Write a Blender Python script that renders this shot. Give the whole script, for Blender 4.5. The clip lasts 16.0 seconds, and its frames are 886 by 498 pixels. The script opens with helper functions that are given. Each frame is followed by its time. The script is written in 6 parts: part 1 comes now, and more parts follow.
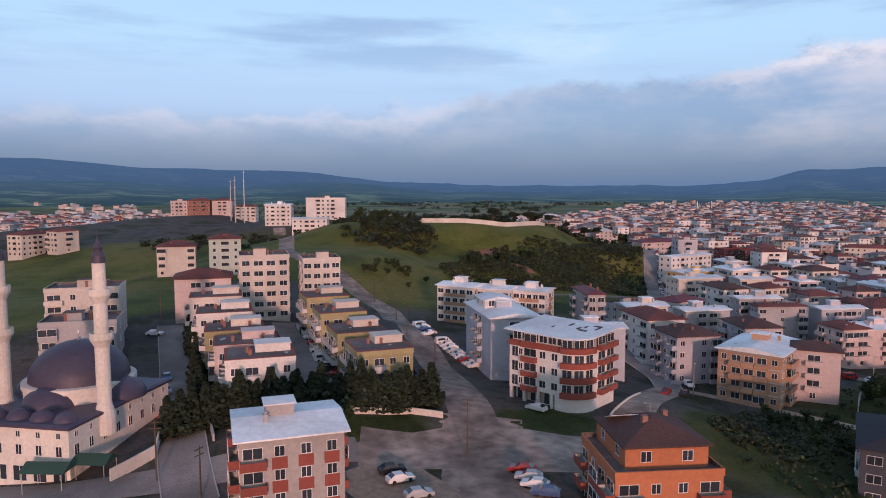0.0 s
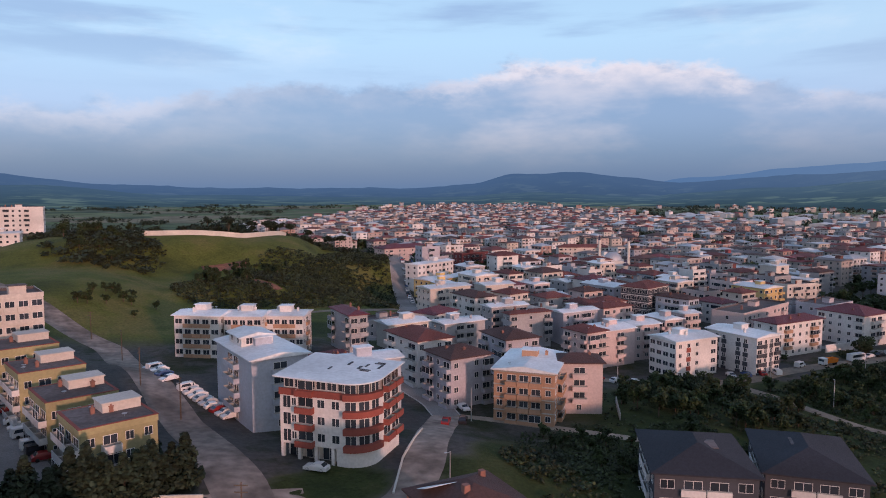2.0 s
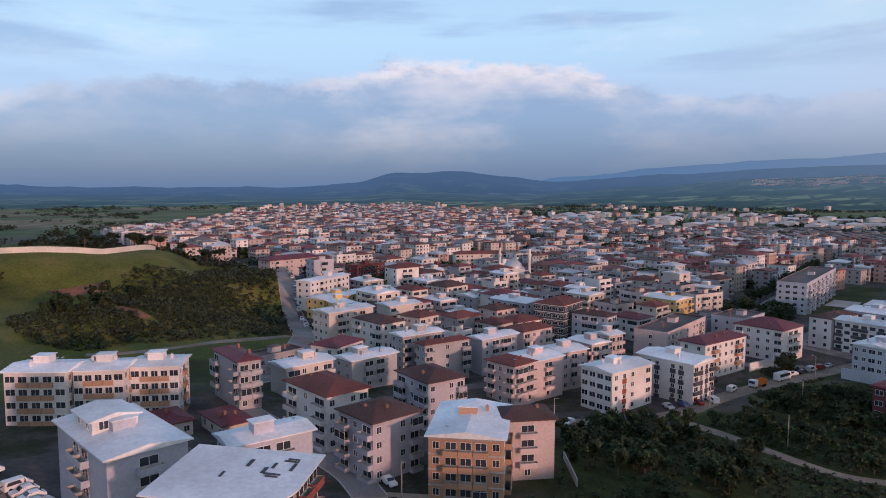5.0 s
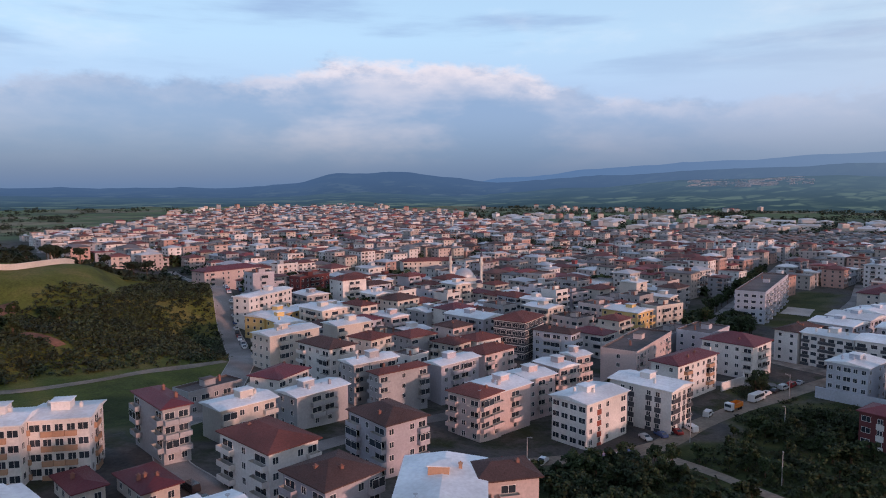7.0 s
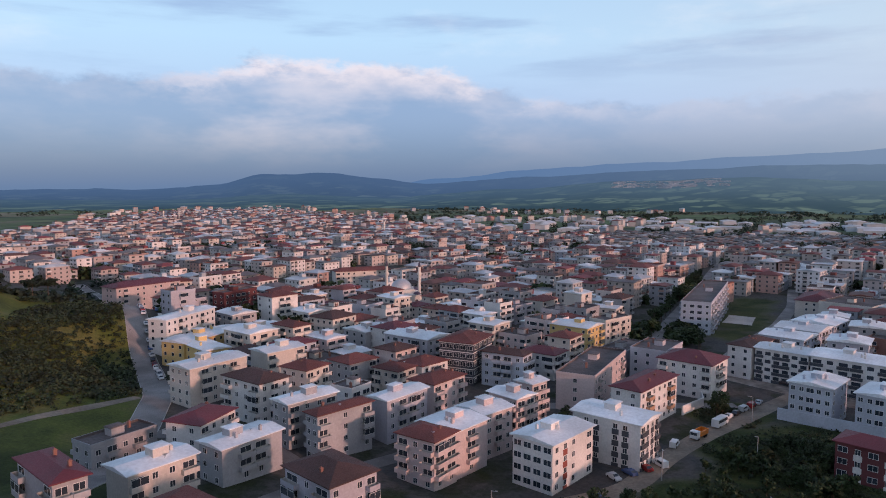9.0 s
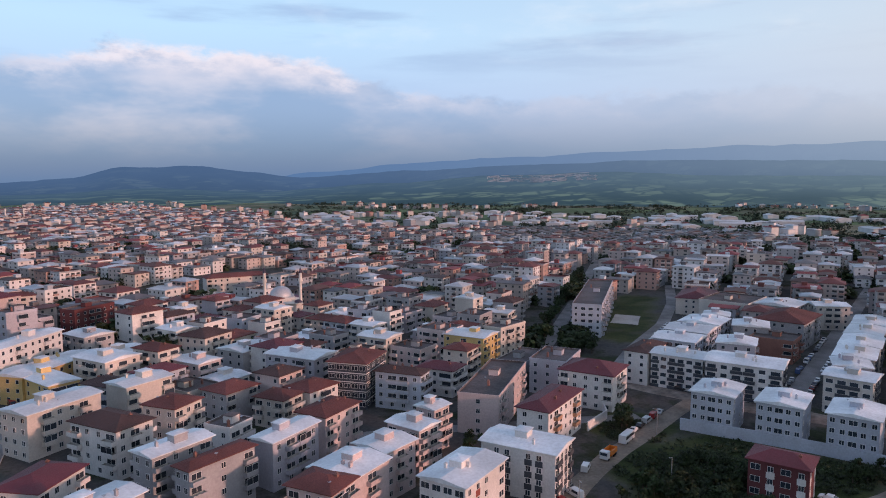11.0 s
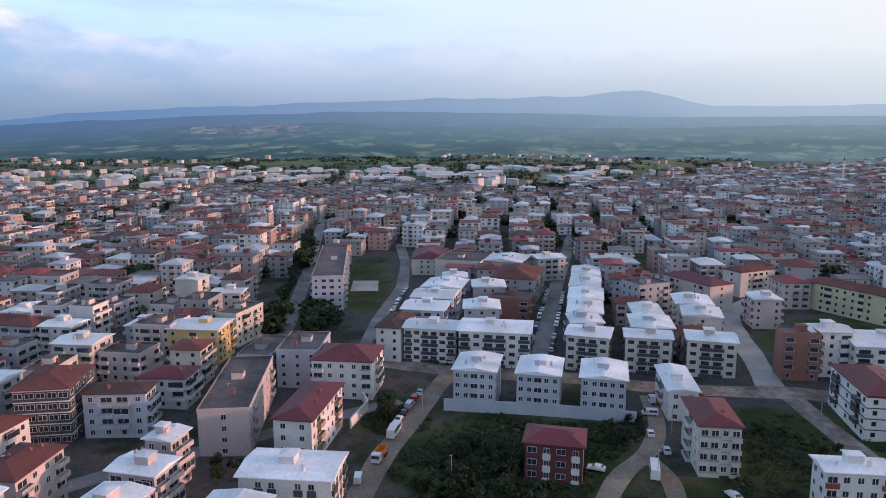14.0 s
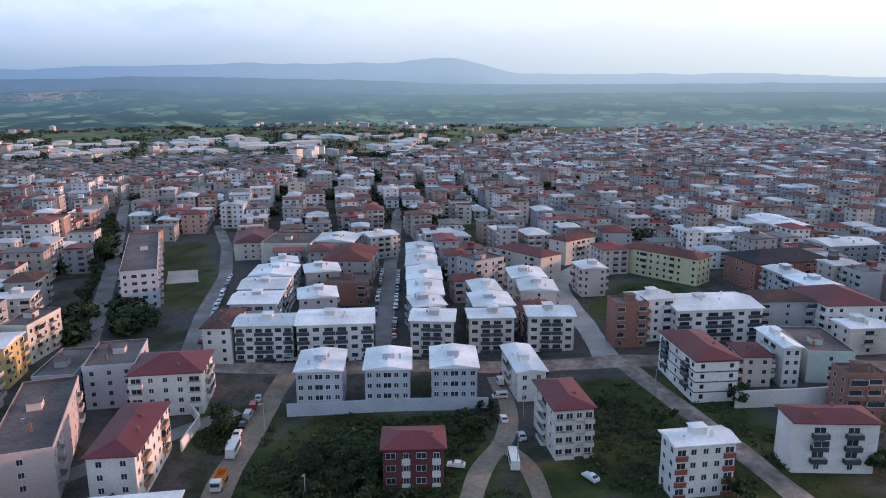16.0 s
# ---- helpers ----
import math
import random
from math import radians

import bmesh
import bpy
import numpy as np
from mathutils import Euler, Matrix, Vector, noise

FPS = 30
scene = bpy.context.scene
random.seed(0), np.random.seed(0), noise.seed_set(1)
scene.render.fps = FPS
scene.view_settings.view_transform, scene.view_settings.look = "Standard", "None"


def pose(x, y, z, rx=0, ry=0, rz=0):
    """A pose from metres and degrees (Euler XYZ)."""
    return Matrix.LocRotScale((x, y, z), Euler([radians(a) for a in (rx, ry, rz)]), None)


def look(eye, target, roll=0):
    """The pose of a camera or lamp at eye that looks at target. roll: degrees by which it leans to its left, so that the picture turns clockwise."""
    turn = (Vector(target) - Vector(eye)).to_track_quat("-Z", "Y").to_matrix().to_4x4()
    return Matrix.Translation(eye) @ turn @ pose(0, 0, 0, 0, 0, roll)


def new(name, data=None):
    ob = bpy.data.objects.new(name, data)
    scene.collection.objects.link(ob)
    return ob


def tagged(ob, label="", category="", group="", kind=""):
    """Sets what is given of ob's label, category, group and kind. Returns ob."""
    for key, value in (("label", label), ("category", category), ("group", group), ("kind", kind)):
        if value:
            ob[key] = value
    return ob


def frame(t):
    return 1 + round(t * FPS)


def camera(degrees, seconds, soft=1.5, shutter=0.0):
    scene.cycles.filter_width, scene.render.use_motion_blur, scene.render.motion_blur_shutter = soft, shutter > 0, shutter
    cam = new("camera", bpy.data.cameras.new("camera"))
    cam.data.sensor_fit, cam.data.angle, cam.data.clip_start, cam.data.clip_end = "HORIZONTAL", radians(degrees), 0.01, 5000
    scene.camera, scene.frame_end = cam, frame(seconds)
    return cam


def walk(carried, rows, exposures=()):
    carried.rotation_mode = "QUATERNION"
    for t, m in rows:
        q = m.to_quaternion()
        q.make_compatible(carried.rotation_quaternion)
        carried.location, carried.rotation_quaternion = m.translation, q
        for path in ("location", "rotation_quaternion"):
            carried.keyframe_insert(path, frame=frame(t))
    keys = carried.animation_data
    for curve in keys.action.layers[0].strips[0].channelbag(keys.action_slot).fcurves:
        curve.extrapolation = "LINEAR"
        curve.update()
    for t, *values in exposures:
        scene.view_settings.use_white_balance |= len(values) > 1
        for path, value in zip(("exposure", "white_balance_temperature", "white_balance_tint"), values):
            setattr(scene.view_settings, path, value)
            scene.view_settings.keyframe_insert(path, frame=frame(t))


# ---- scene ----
cam = camera(64.98, 16.0, soft=1.0)
walk(cam, [
    (0.0, pose(0.00, -0.00, 55.00, 84.87, 0.00, -0.00)),
    (0.5, pose(-1.55, 5.26, 55.70, 84.97, 0.00, -5.48)),
    (1.0, pose(-2.78, 10.33, 56.56, 85.00, 0.00, -11.19)),
    (1.5, pose(-3.73, 15.51, 57.37, 85.04, 0.00, -16.60)),
    (2.0, pose(-4.34, 21.21, 58.20, 85.03, 0.00, -22.02)),
    (2.5, pose(-4.26, 26.56, 58.93, 85.05, 0.00, -26.50)),
    (3.0, pose(-3.99, 32.13, 59.75, 85.02, 0.00, -28.86)),
    (3.2, pose(-3.87, 34.39, 60.10, 84.97, 0.00, -29.26)),
    (5.5, pose(3.40, 59.14, 63.78, 84.90, 0.00, -32.66)),
    (6.0, pose(5.24, 64.12, 64.63, 84.89, 0.00, -33.80)),
    (6.5, pose(7.41, 69.38, 65.55, 84.88, 0.00, -35.15)),
    (7.0, pose(9.64, 74.43, 66.32, 84.90, 0.00, -36.57)),
    (7.5, pose(12.07, 79.52, 67.17, 84.91, 0.00, -38.06)),
    (8.0, pose(14.42, 84.52, 68.14, 84.90, 0.00, -39.54)),
    (8.2, pose(15.35, 86.62, 68.50, 84.88, 0.00, -40.21)),
    (10.3, pose(26.06, 106.36, 72.83, 84.92, 0.00, -47.51)),
    (10.5, pose(27.35, 108.18, 73.19, 84.82, 0.00, -48.79)),
    (11.0, pose(30.65, 112.45, 74.06, 84.39, 0.00, -52.60)),
    (11.5, pose(34.03, 116.80, 75.13, 83.67, 0.00, -56.70)),
    (12.0, pose(37.21, 120.64, 75.94, 83.00, 0.00, -60.66)),
    (12.5, pose(41.18, 124.66, 76.64, 82.31, 0.00, -64.68)),
    (13.0, pose(44.41, 127.92, 77.42, 81.67, 0.00, -68.27)),
    (13.5, pose(48.16, 131.12, 78.27, 80.97, 0.00, -72.19)),
    (14.0, pose(51.50, 133.89, 79.05, 80.37, 0.00, -75.96)),
    (14.5, pose(55.04, 136.43, 79.95, 79.68, 0.00, -79.78)),
    (15.0, pose(58.30, 138.32, 80.85, 78.99, 0.00, -83.46)),
    (15.5, pose(61.61, 139.98, 81.69, 78.33, 0.00, -87.30)),
    (16.0, pose(64.98, 141.40, 82.50, 77.68, 0.00, -90.92)),
], exposures=((0, 0.04, 6450, 11), (7, 0.06, 6550, 11), (11, 0.14, 6650, 11), (12.5, 0.26, 6650, 11), (14, 0.48, 6550, 10), (16, 0.66, 6500, 9)))

# ---- sky and sun ----
SUN_HEADING, SUN_UP = 172.0, 7.0
world = bpy.data.worlds.new("sky")
scene.world = world
world.use_nodes = True
wn, wl = world.node_tree.nodes, world.node_tree.links
wn.clear()


def wnode(kind, **kw):
    n = wn.new(kind)
    for k, v in kw.items():
        if k == "op":
            n.operation = v
        elif k.startswith("i"):
            n.inputs[int(k[1:])].default_value = v
    return n


def wmath(op, a, b=None, clamp=False):
    n = wnode("ShaderNodeMath", op=op)
    n.use_clamp = clamp
    for i, v in enumerate((a, b)):
        if v is None:
            continue
        if isinstance(v, (int, float)):
            n.inputs[i].default_value = v
        else:
            wl.new(v, n.inputs[i])
    return n.outputs[0]


def wrange(v, a, b):
    n = wn.new("ShaderNodeMapRange")
    n.interpolation_type = "SMOOTHSTEP"
    n.inputs[1].default_value, n.inputs[2].default_value = a, b
    wl.new(v, n.inputs[0])
    return n.outputs[0]


def wmix(f, a, b):
    n = wn.new("ShaderNodeMix")
    n.data_type = "RGBA"
    for sock, v in ((n.inputs[0], f), (n.inputs[6], a), (n.inputs[7], b)):
        if isinstance(v, (int, float, tuple)):
            sock.default_value = v
        else:
            wl.new(v, sock)
    return n.outputs[2]


def wnoise(scale, size, detail, rough=0.55, shift=(0, 0, 0)):
    m = wn.new("ShaderNodeMapping")
    m.inputs["Scale"].default_value = scale
    m.inputs["Location"].default_value = shift
    wl.new(way, m.inputs["Vector"])
    n = wn.new("ShaderNodeTexNoise")
    n.inputs["Scale"].default_value, n.inputs["Detail"].default_value, n.inputs["Roughness"].default_value = size, detail, rough
    wl.new(m.outputs[0], n.inputs["Vector"])
    return n.outputs[0]


tc = wn.new("ShaderNodeTexCoord")
way = tc.outputs["Generated"]
sep = wn.new("ShaderNodeSeparateXYZ")
wl.new(way, sep.inputs[0])
up = sep.outputs[2]
# towards the setting sun, seen along the ground
sx, sy = math.sin(radians(SUN_HEADING)), math.cos(radians(SUN_HEADING))
sunward = wmath("ADD", wmath("MULTIPLY", sep.outputs[0], sx), wmath("MULTIPLY", sep.outputs[1], sy))
glow = wrange(sunward, -0.75, 0.75)
ramp = wn.new("ShaderNodeValToRGB")
wl.new(up, ramp.inputs[0])
el = ramp.color_ramp.elements
el[0].position, el[0].color = 0.0, (0.125, 0.20, 0.36, 1)
el[1].position, el[1].color = 1.0, (0.06, 0.11, 0.24, 1)
for p, c in ((0.05, (0.20, 0.28, 0.52, 1)), (0.11, (0.37, 0.51, 0.79, 1)), (0.20, (0.43, 0.64, 0.88, 1)), (0.32, (0.38, 0.58, 0.82, 1)), (0.55, (0.15, 0.25, 0.46, 1))):
    e = el.new(p)
    e.color = c
warm = wn.new("ShaderNodeValToRGB")
wl.new(up, warm.inputs[0])
el = warm.color_ramp.elements
el[0].position, el[0].color = 0.0, (0.40, 0.47, 0.58, 1)
el[1].position, el[1].color = 1.0, (0.07, 0.12, 0.25, 1)
for p, c in ((0.06, (0.52, 0.545, 0.60, 1)), (0.16, (0.62, 0.60, 0.61, 1)), (0.32, (0.52, 0.56, 0.66, 1)), (0.55, (0.22, 0.29, 0.44, 1))):
    e = el.new(p)
    e.color = c
clear = wmix(glow, ramp.outputs[0], warm.outputs[0])
# the long bank of cloud over the horizon: heading, height of its top, thickness and sunlit share
BANK = ((-45, 0.40, 0.45, 0.40), (-14, 0.42, 0.50, 0.75), (-2, 0.43, 0.55, 0.80), (3, 0.56, 0.92, 0.30), (18, 0.57, 0.95, 0.15), (23, 0.62, 0.95, 0.8), (27, 0.69, 0.96, 1.0), (36, 0.70, 0.96, 1.0), (44, 0.62, 0.92, 1.0),
        (50, 0.50, 0.75, 0.55), (60, 0.50, 0.62, 0.30), (74, 0.46, 0.55, 0.25), (95, 0.40, 0.42, 0.12), (125, 0.30, 0.25, 0.0))
heading = wmath("ARCTAN2", sep.outputs[0], sep.outputs[1])
along = wmath("ADD", wmath("MULTIPLY", heading, 0.25), 0.35)
form = wn.new("ShaderNodeValToRGB")
wl.new(along, form.inputs[0])
el = form.color_ramp.elements
while len(el) < len(BANK):
    el.new(0.5)
for e, (deg, high, thick, pale) in zip(el, BANK):
    e.position, e.color = 0.35 + 0.25 * radians(deg), (high, thick, pale, 1)
shape = wn.new("ShaderNodeSeparateColor")
wl.new(form.outputs[0], shape.inputs[0])
lump = wnoise((1, 1, 2.0), 7.0, 7, 0.62)
fine = wnoise((1, 1, 1.8), 24.0, 6, 0.62, (3, 1, 0))
edge = wmath("ADD", wmath("MULTIPLY", shape.outputs[0], 0.25), wmath("ADD", wmath("MULTIPLY", wmath("SUBTRACT", lump, 0.5), 0.085), wmath("MULTIPLY", wmath("SUBTRACT", fine, 0.5), 0.03)))
top = wmath("SUBTRACT", edge, up)
bank = wmath("MULTIPLY", wmath("MULTIPLY", wrange(top, -0.004, 0.016), wrange(up, -0.01, 0.05)), shape.outputs[1])
lit = wmath("MULTIPLY", wrange(top, 0.045, 0.006), wrange(wnoise((1, 1, 2.4), 10.0, 6, 0.6, (1, 5, 2)), 0.36, 0.56))
lit = wmath("MULTIPLY", lit, shape.outputs[2])
shade = wmix(glow, (0.190, 0.300, 0.530, 1), (0.46, 0.50, 0.60, 1))
pink = wmix(glow, (0.80, 0.70, 0.76, 1), (0.74, 0.67, 0.68, 1))
belly = wmath("MULTIPLY", wrange(wnoise((1, 1, 3.0), 4.0, 5, 0.55, (7, 2, 4)), 0.40, 0.66), wmath("ADD", wmath("MULTIPLY", shape.outputs[2], 0.45), 0.10))
cloud = wmix(lit, wmix(belly, shade, pink), pink)
sky1 = wmix(wmath("MULTIPLY", bank, 0.94), clear, cloud)
streak = wmath("MULTIPLY", wrange(wnoise((1, 1, 8.0), 2.6, 6, 0.55, (2, 8, 1)), 0.45, 0.66), wrange(up, 0.10, 0.20))
sky2 = wmix(wmath("MULTIPLY", streak, 0.8), sky1, wmix(glow, (0.27, 0.40, 0.66, 1), (0.58, 0.58, 0.62, 1)))
veil = wmath("MULTIPLY", wrange(wnoise((1, 1, 3.0), 3.0, 6, 0.6, (6, 4, 9)), 0.52, 0.72), wrange(up, 0.12, 0.2))
sky2 = wmix(wmath("MULTIPLY", veil, 0.45), sky2, wmix(glow, (0.70, 0.78, 0.90, 1), (0.78, 0.74, 0.72, 1)))
sky2 = wmix(wmath("MULTIPLY", wrange(up, 0.105, 0.01), 0.95), sky2, wmix(glow, (0.080, 0.172, 0.350, 1), (0.35, 0.43, 0.54, 1)))
air = wn.new("ShaderNodeTexSky")
air.sky_type, air.sun_disc = "NISHITA", False
air.sun_elevation, air.sun_rotation = radians(SUN_UP), radians(SUN_HEADING)
bg1, bg2, add, out = (wn.new(k) for k in ("ShaderNodeBackground", "ShaderNodeBackground", "ShaderNodeAddShader", "ShaderNodeOutputWorld"))
wl.new(sky2, bg1.inputs[0])
wl.new(air.outputs[0], bg2.inputs[0])
bg1.inputs[1].default_value, bg2.inputs[1].default_value = 1.0, 0.025
wl.new(bg1.outputs[0], add.inputs[0])
wl.new(bg2.outputs[0], add.inputs[1])
wl.new(add.outputs[0], out.inputs[0])

sun = new("sun", bpy.data.lights.new("sun", "SUN"))
sun.data.energy, sun.data.angle, sun.data.color = 2.3, radians(2.5), (1.0, 0.52, 0.41)
sun.matrix_world = look((0, 0, 0), (-sx * 10, -sy * 10, -10 * math.tan(radians(SUN_UP))))


# ---- materials ----
def material(name, base, rough=0.8, vary=0.25, size=0.6, stain=0.2, bump=0.2, metal=0.0, per="object", spread=0.12, tint=None, stripes=0.0, shine=0.4):
    """A surface with grain, larger stains and a spread of tone from thing to thing."""
    m = bpy.data.materials.new(name)
    m.use_nodes = True
    n, l = m.node_tree.nodes, m.node_tree.links
    bsdf = n["Principled BSDF"]
    bsdf.inputs["Roughness"].default_value, bsdf.inputs["Metallic"].default_value = rough, metal
    bsdf.inputs["Specular IOR Level"].default_value = shine
    geo = n.new("ShaderNodeNewGeometry")

    def noisy(scale, detail):
        t = n.new("ShaderNodeTexNoise")
        t.inputs["Scale"].default_value, t.inputs["Detail"].default_value = scale, detail
        l.new(geo.outputs["Position"], t.inputs["Vector"])
        return t.outputs[0]

    def ranged(v, a, b, c, d):
        t = n.new("ShaderNodeMapRange")
        for i, q in enumerate((a, b, c, d)):
            t.inputs[i + 1].default_value = q
        l.new(v, t.inputs[0])
        return t.outputs[0]

    def times(a, b):
        t = n.new("ShaderNodeMath")
        t.operation = "MULTIPLY"
        l.new(a, t.inputs[0])
        l.new(b, t.inputs[1])
        return t.outputs[0]

    grain, broad = noisy(1 / size, 5), noisy(0.09, 4)
    f = times(ranged(grain, 0.3, 0.7, 1 - vary, 1 + vary), ranged(broad, 0.35, 0.65, 1 - stain, 1 + stain))
    if per == "island":
        rnd = geo.outputs["Random Per Island"]
    else:
        rnd = n.new("ShaderNodeObjectInfo").outputs["Random"]
    f = times(f, ranged(rnd, 0, 1, 1 - spread, 1 + spread))
    mix = n.new("ShaderNodeMix")
    mix.data_type, mix.blend_type = "RGBA", "MULTIPLY"
    mix.inputs[0].default_value = 1.0
    mix.inputs[6].default_value = (*base, 1)
    if tint:
        ramp2 = n.new("ShaderNodeValToRGB")
        ramp2.color_ramp.interpolation = "CONSTANT"
        while len(ramp2.color_ramp.elements) < len(tint):
            ramp2.color_ramp.elements.new(0.5)
        for i, c in enumerate(tint):
            ramp2.color_ramp.elements[i].position = i / len(tint)
            ramp2.color_ramp.elements[i].color = (*c, 1)
        l.new(rnd, ramp2.inputs[0])
        l.new(ramp2.outputs[0], mix.inputs[6])
    l.new(f, mix.inputs[7])
    l.new(mix.outputs[2], bsdf.inputs["Base Color"])
    b = n.new("ShaderNodeBump")
    b.inputs["Strength"].default_value, b.inputs["Distance"].default_value = bump, 0.05
    l.new(grain, b.inputs["Height"])
    if stripes:
        wave = n.new("ShaderNodeTexWave")
        wave.inputs["Scale"].default_value = stripes
        wave.bands_direction = "DIAGONAL"
        tcc = n.new("ShaderNodeTexCoord")
        l.new(tcc.outputs["Object"], wave.inputs["Vector"])
        l.new(wave.outputs[0], b.inputs["Height"])
    l.new(b.outputs[0], bsdf.inputs["Normal"])
    return m


WALLS = {
    "white": (0.66, 0.64, 0.63), "cream": (0.58, 0.535, 0.495), "grey": (0.36, 0.36, 0.38), "greyblue": (0.43, 0.46, 0.53), "pink": (0.54, 0.45, 0.445), "lav": (0.42, 0.41, 0.46),
    "tan": (0.44, 0.27, 0.18), "taupe": (0.37, 0.345, 0.335), "olive": (0.34, 0.31, 0.17), "yellow": (0.62, 0.45, 0.20), "lemon": (0.62, 0.57, 0.37), "orange": (0.46, 0.17, 0.085),
    "maroon": (0.12, 0.038, 0.042), "rust": (0.25, 0.07, 0.055), "dark": (0.06, 0.065, 0.08), "brick": (0.26, 0.125, 0.10), "beige": (0.54, 0.50, 0.46), "mint": (0.42, 0.49, 0.46),
}
WALL = {k: material("plaster_" + k, c, 0.9, 0.10, 0.5, 0.12, 0.15, spread=0.07) for k, c in WALLS.items()}
ROOF = {
    "metal": material("white_sheet_roof", (0.72, 0.75, 0.78), 0.5, 0.10, 0.8, 0.16, 0.25, spread=0.12, stripes=2.0),
    "hip": material("red_tile_roof", (0.155, 0.053, 0.047), 0.85, 0.25, 0.35, 0.22, 0.5, spread=0.15, stripes=4.0),
    "hipdark": material("brown_tile_roof", (0.085, 0.046, 0.042), 0.85, 0.22, 0.35, 0.2, 0.5, spread=0.12, stripes=4.0),
    "hipred": material("maroon_sheet_roof", (0.135, 0.028, 0.036), 0.6, 0.12, 0.5, 0.15, 0.3, spread=0.1, stripes=2.5),
    "black": material("slate_sheet_roof", (0.030, 0.031, 0.040), 0.9, 0.15, 0.5, 0.15, 0.3, stripes=2.5),
    "flat": material("roof_screed", (0.125, 0.105, 0.105), 0.95, 0.25, 0.7, 0.3, 0.3),
}
GLASS = material("window_glass", (0.035, 0.045, 0.06), 0.08, 0.1, 1.0, 0.1, 0.0, shine=0.6, spread=0.3)
FRAME = material("white_plastic", (0.72, 0.72, 0.72), 0.5, 0.04, 0.5, 0.05, 0.0)
CONCRETE = material("concrete", (0.40, 0.39, 0.37), 0.9, 0.15, 0.5, 0.2, 0.3)
ASPHALT = material("asphalt", (0.21, 0.195, 0.188), 0.9, 0.2, 0.25, 0.3, 0.3)
DIRT = material("dusty_road", (0.26, 0.212, 0.182), 0.95, 0.35, 2.2, 0.4, 0.5)
TRACK = material("trodden_earth", (0.26, 0.21, 0.165), 0.95, 0.2, 0.9, 0.25, 0.5)
RED_SOIL = material("red_soil", (0.22, 0.10, 0.065), 0.95, 0.25, 1.2, 0.3, 0.5)
KERB = material("kerb_stone", (0.42, 0.41, 0.40), 0.9, 0.15, 0.4, 0.2, 0.2)
BARK = material("bark", (0.10, 0.075, 0.055), 0.95, 0.3, 0.2, 0.2, 0.6)
LEAF = material("leaves", (0.028, 0.045, 0.014), 0.75, 0.3, 0.6, 0.3, 0.2, per="island", spread=0.45)
PINE = material("pine_needles", (0.022, 0.036, 0.020), 0.8, 0.3, 0.6, 0.3, 0.2, per="island", spread=0.4)
SHRUB = material("shrub_leaves", (0.032, 0.044, 0.018), 0.8, 0.3, 0.8, 0.35, 0.2, per="island", spread=0.6)
METAL = material("galvanised_steel", (0.45, 0.46, 0.48), 0.45, 0.1, 0.3, 0.1, 0.1, metal=0.6)
RUBBER = material("tyre_rubber", (0.02, 0.02, 0.02), 0.85, 0.1, 0.1, 0.1, 0.1)
LEAD = material("lead_dome", (0.07, 0.06, 0.095), 0.5, 0.12, 0.8, 0.18, 0.2, metal=0.05)
STONE = material("pale_stone", (0.66, 0.62, 0.57), 0.85, 0.1, 0.5, 0.12, 0.2)
PAINT = {k: material("car_paint_" + k, c, 0.25, 0.03, 0.5, 0.05, 0.0, shine=0.6, spread=0.1) for k, c in
         {"white": (0.75, 0.75, 0.76), "silver": (0.45, 0.46, 0.48), "black": (0.025, 0.025, 0.03), "red": (0.30, 0.03, 0.03), "blue": (0.06, 0.10, 0.22), "orange": (0.65, 0.20, 0.03)}.items()}


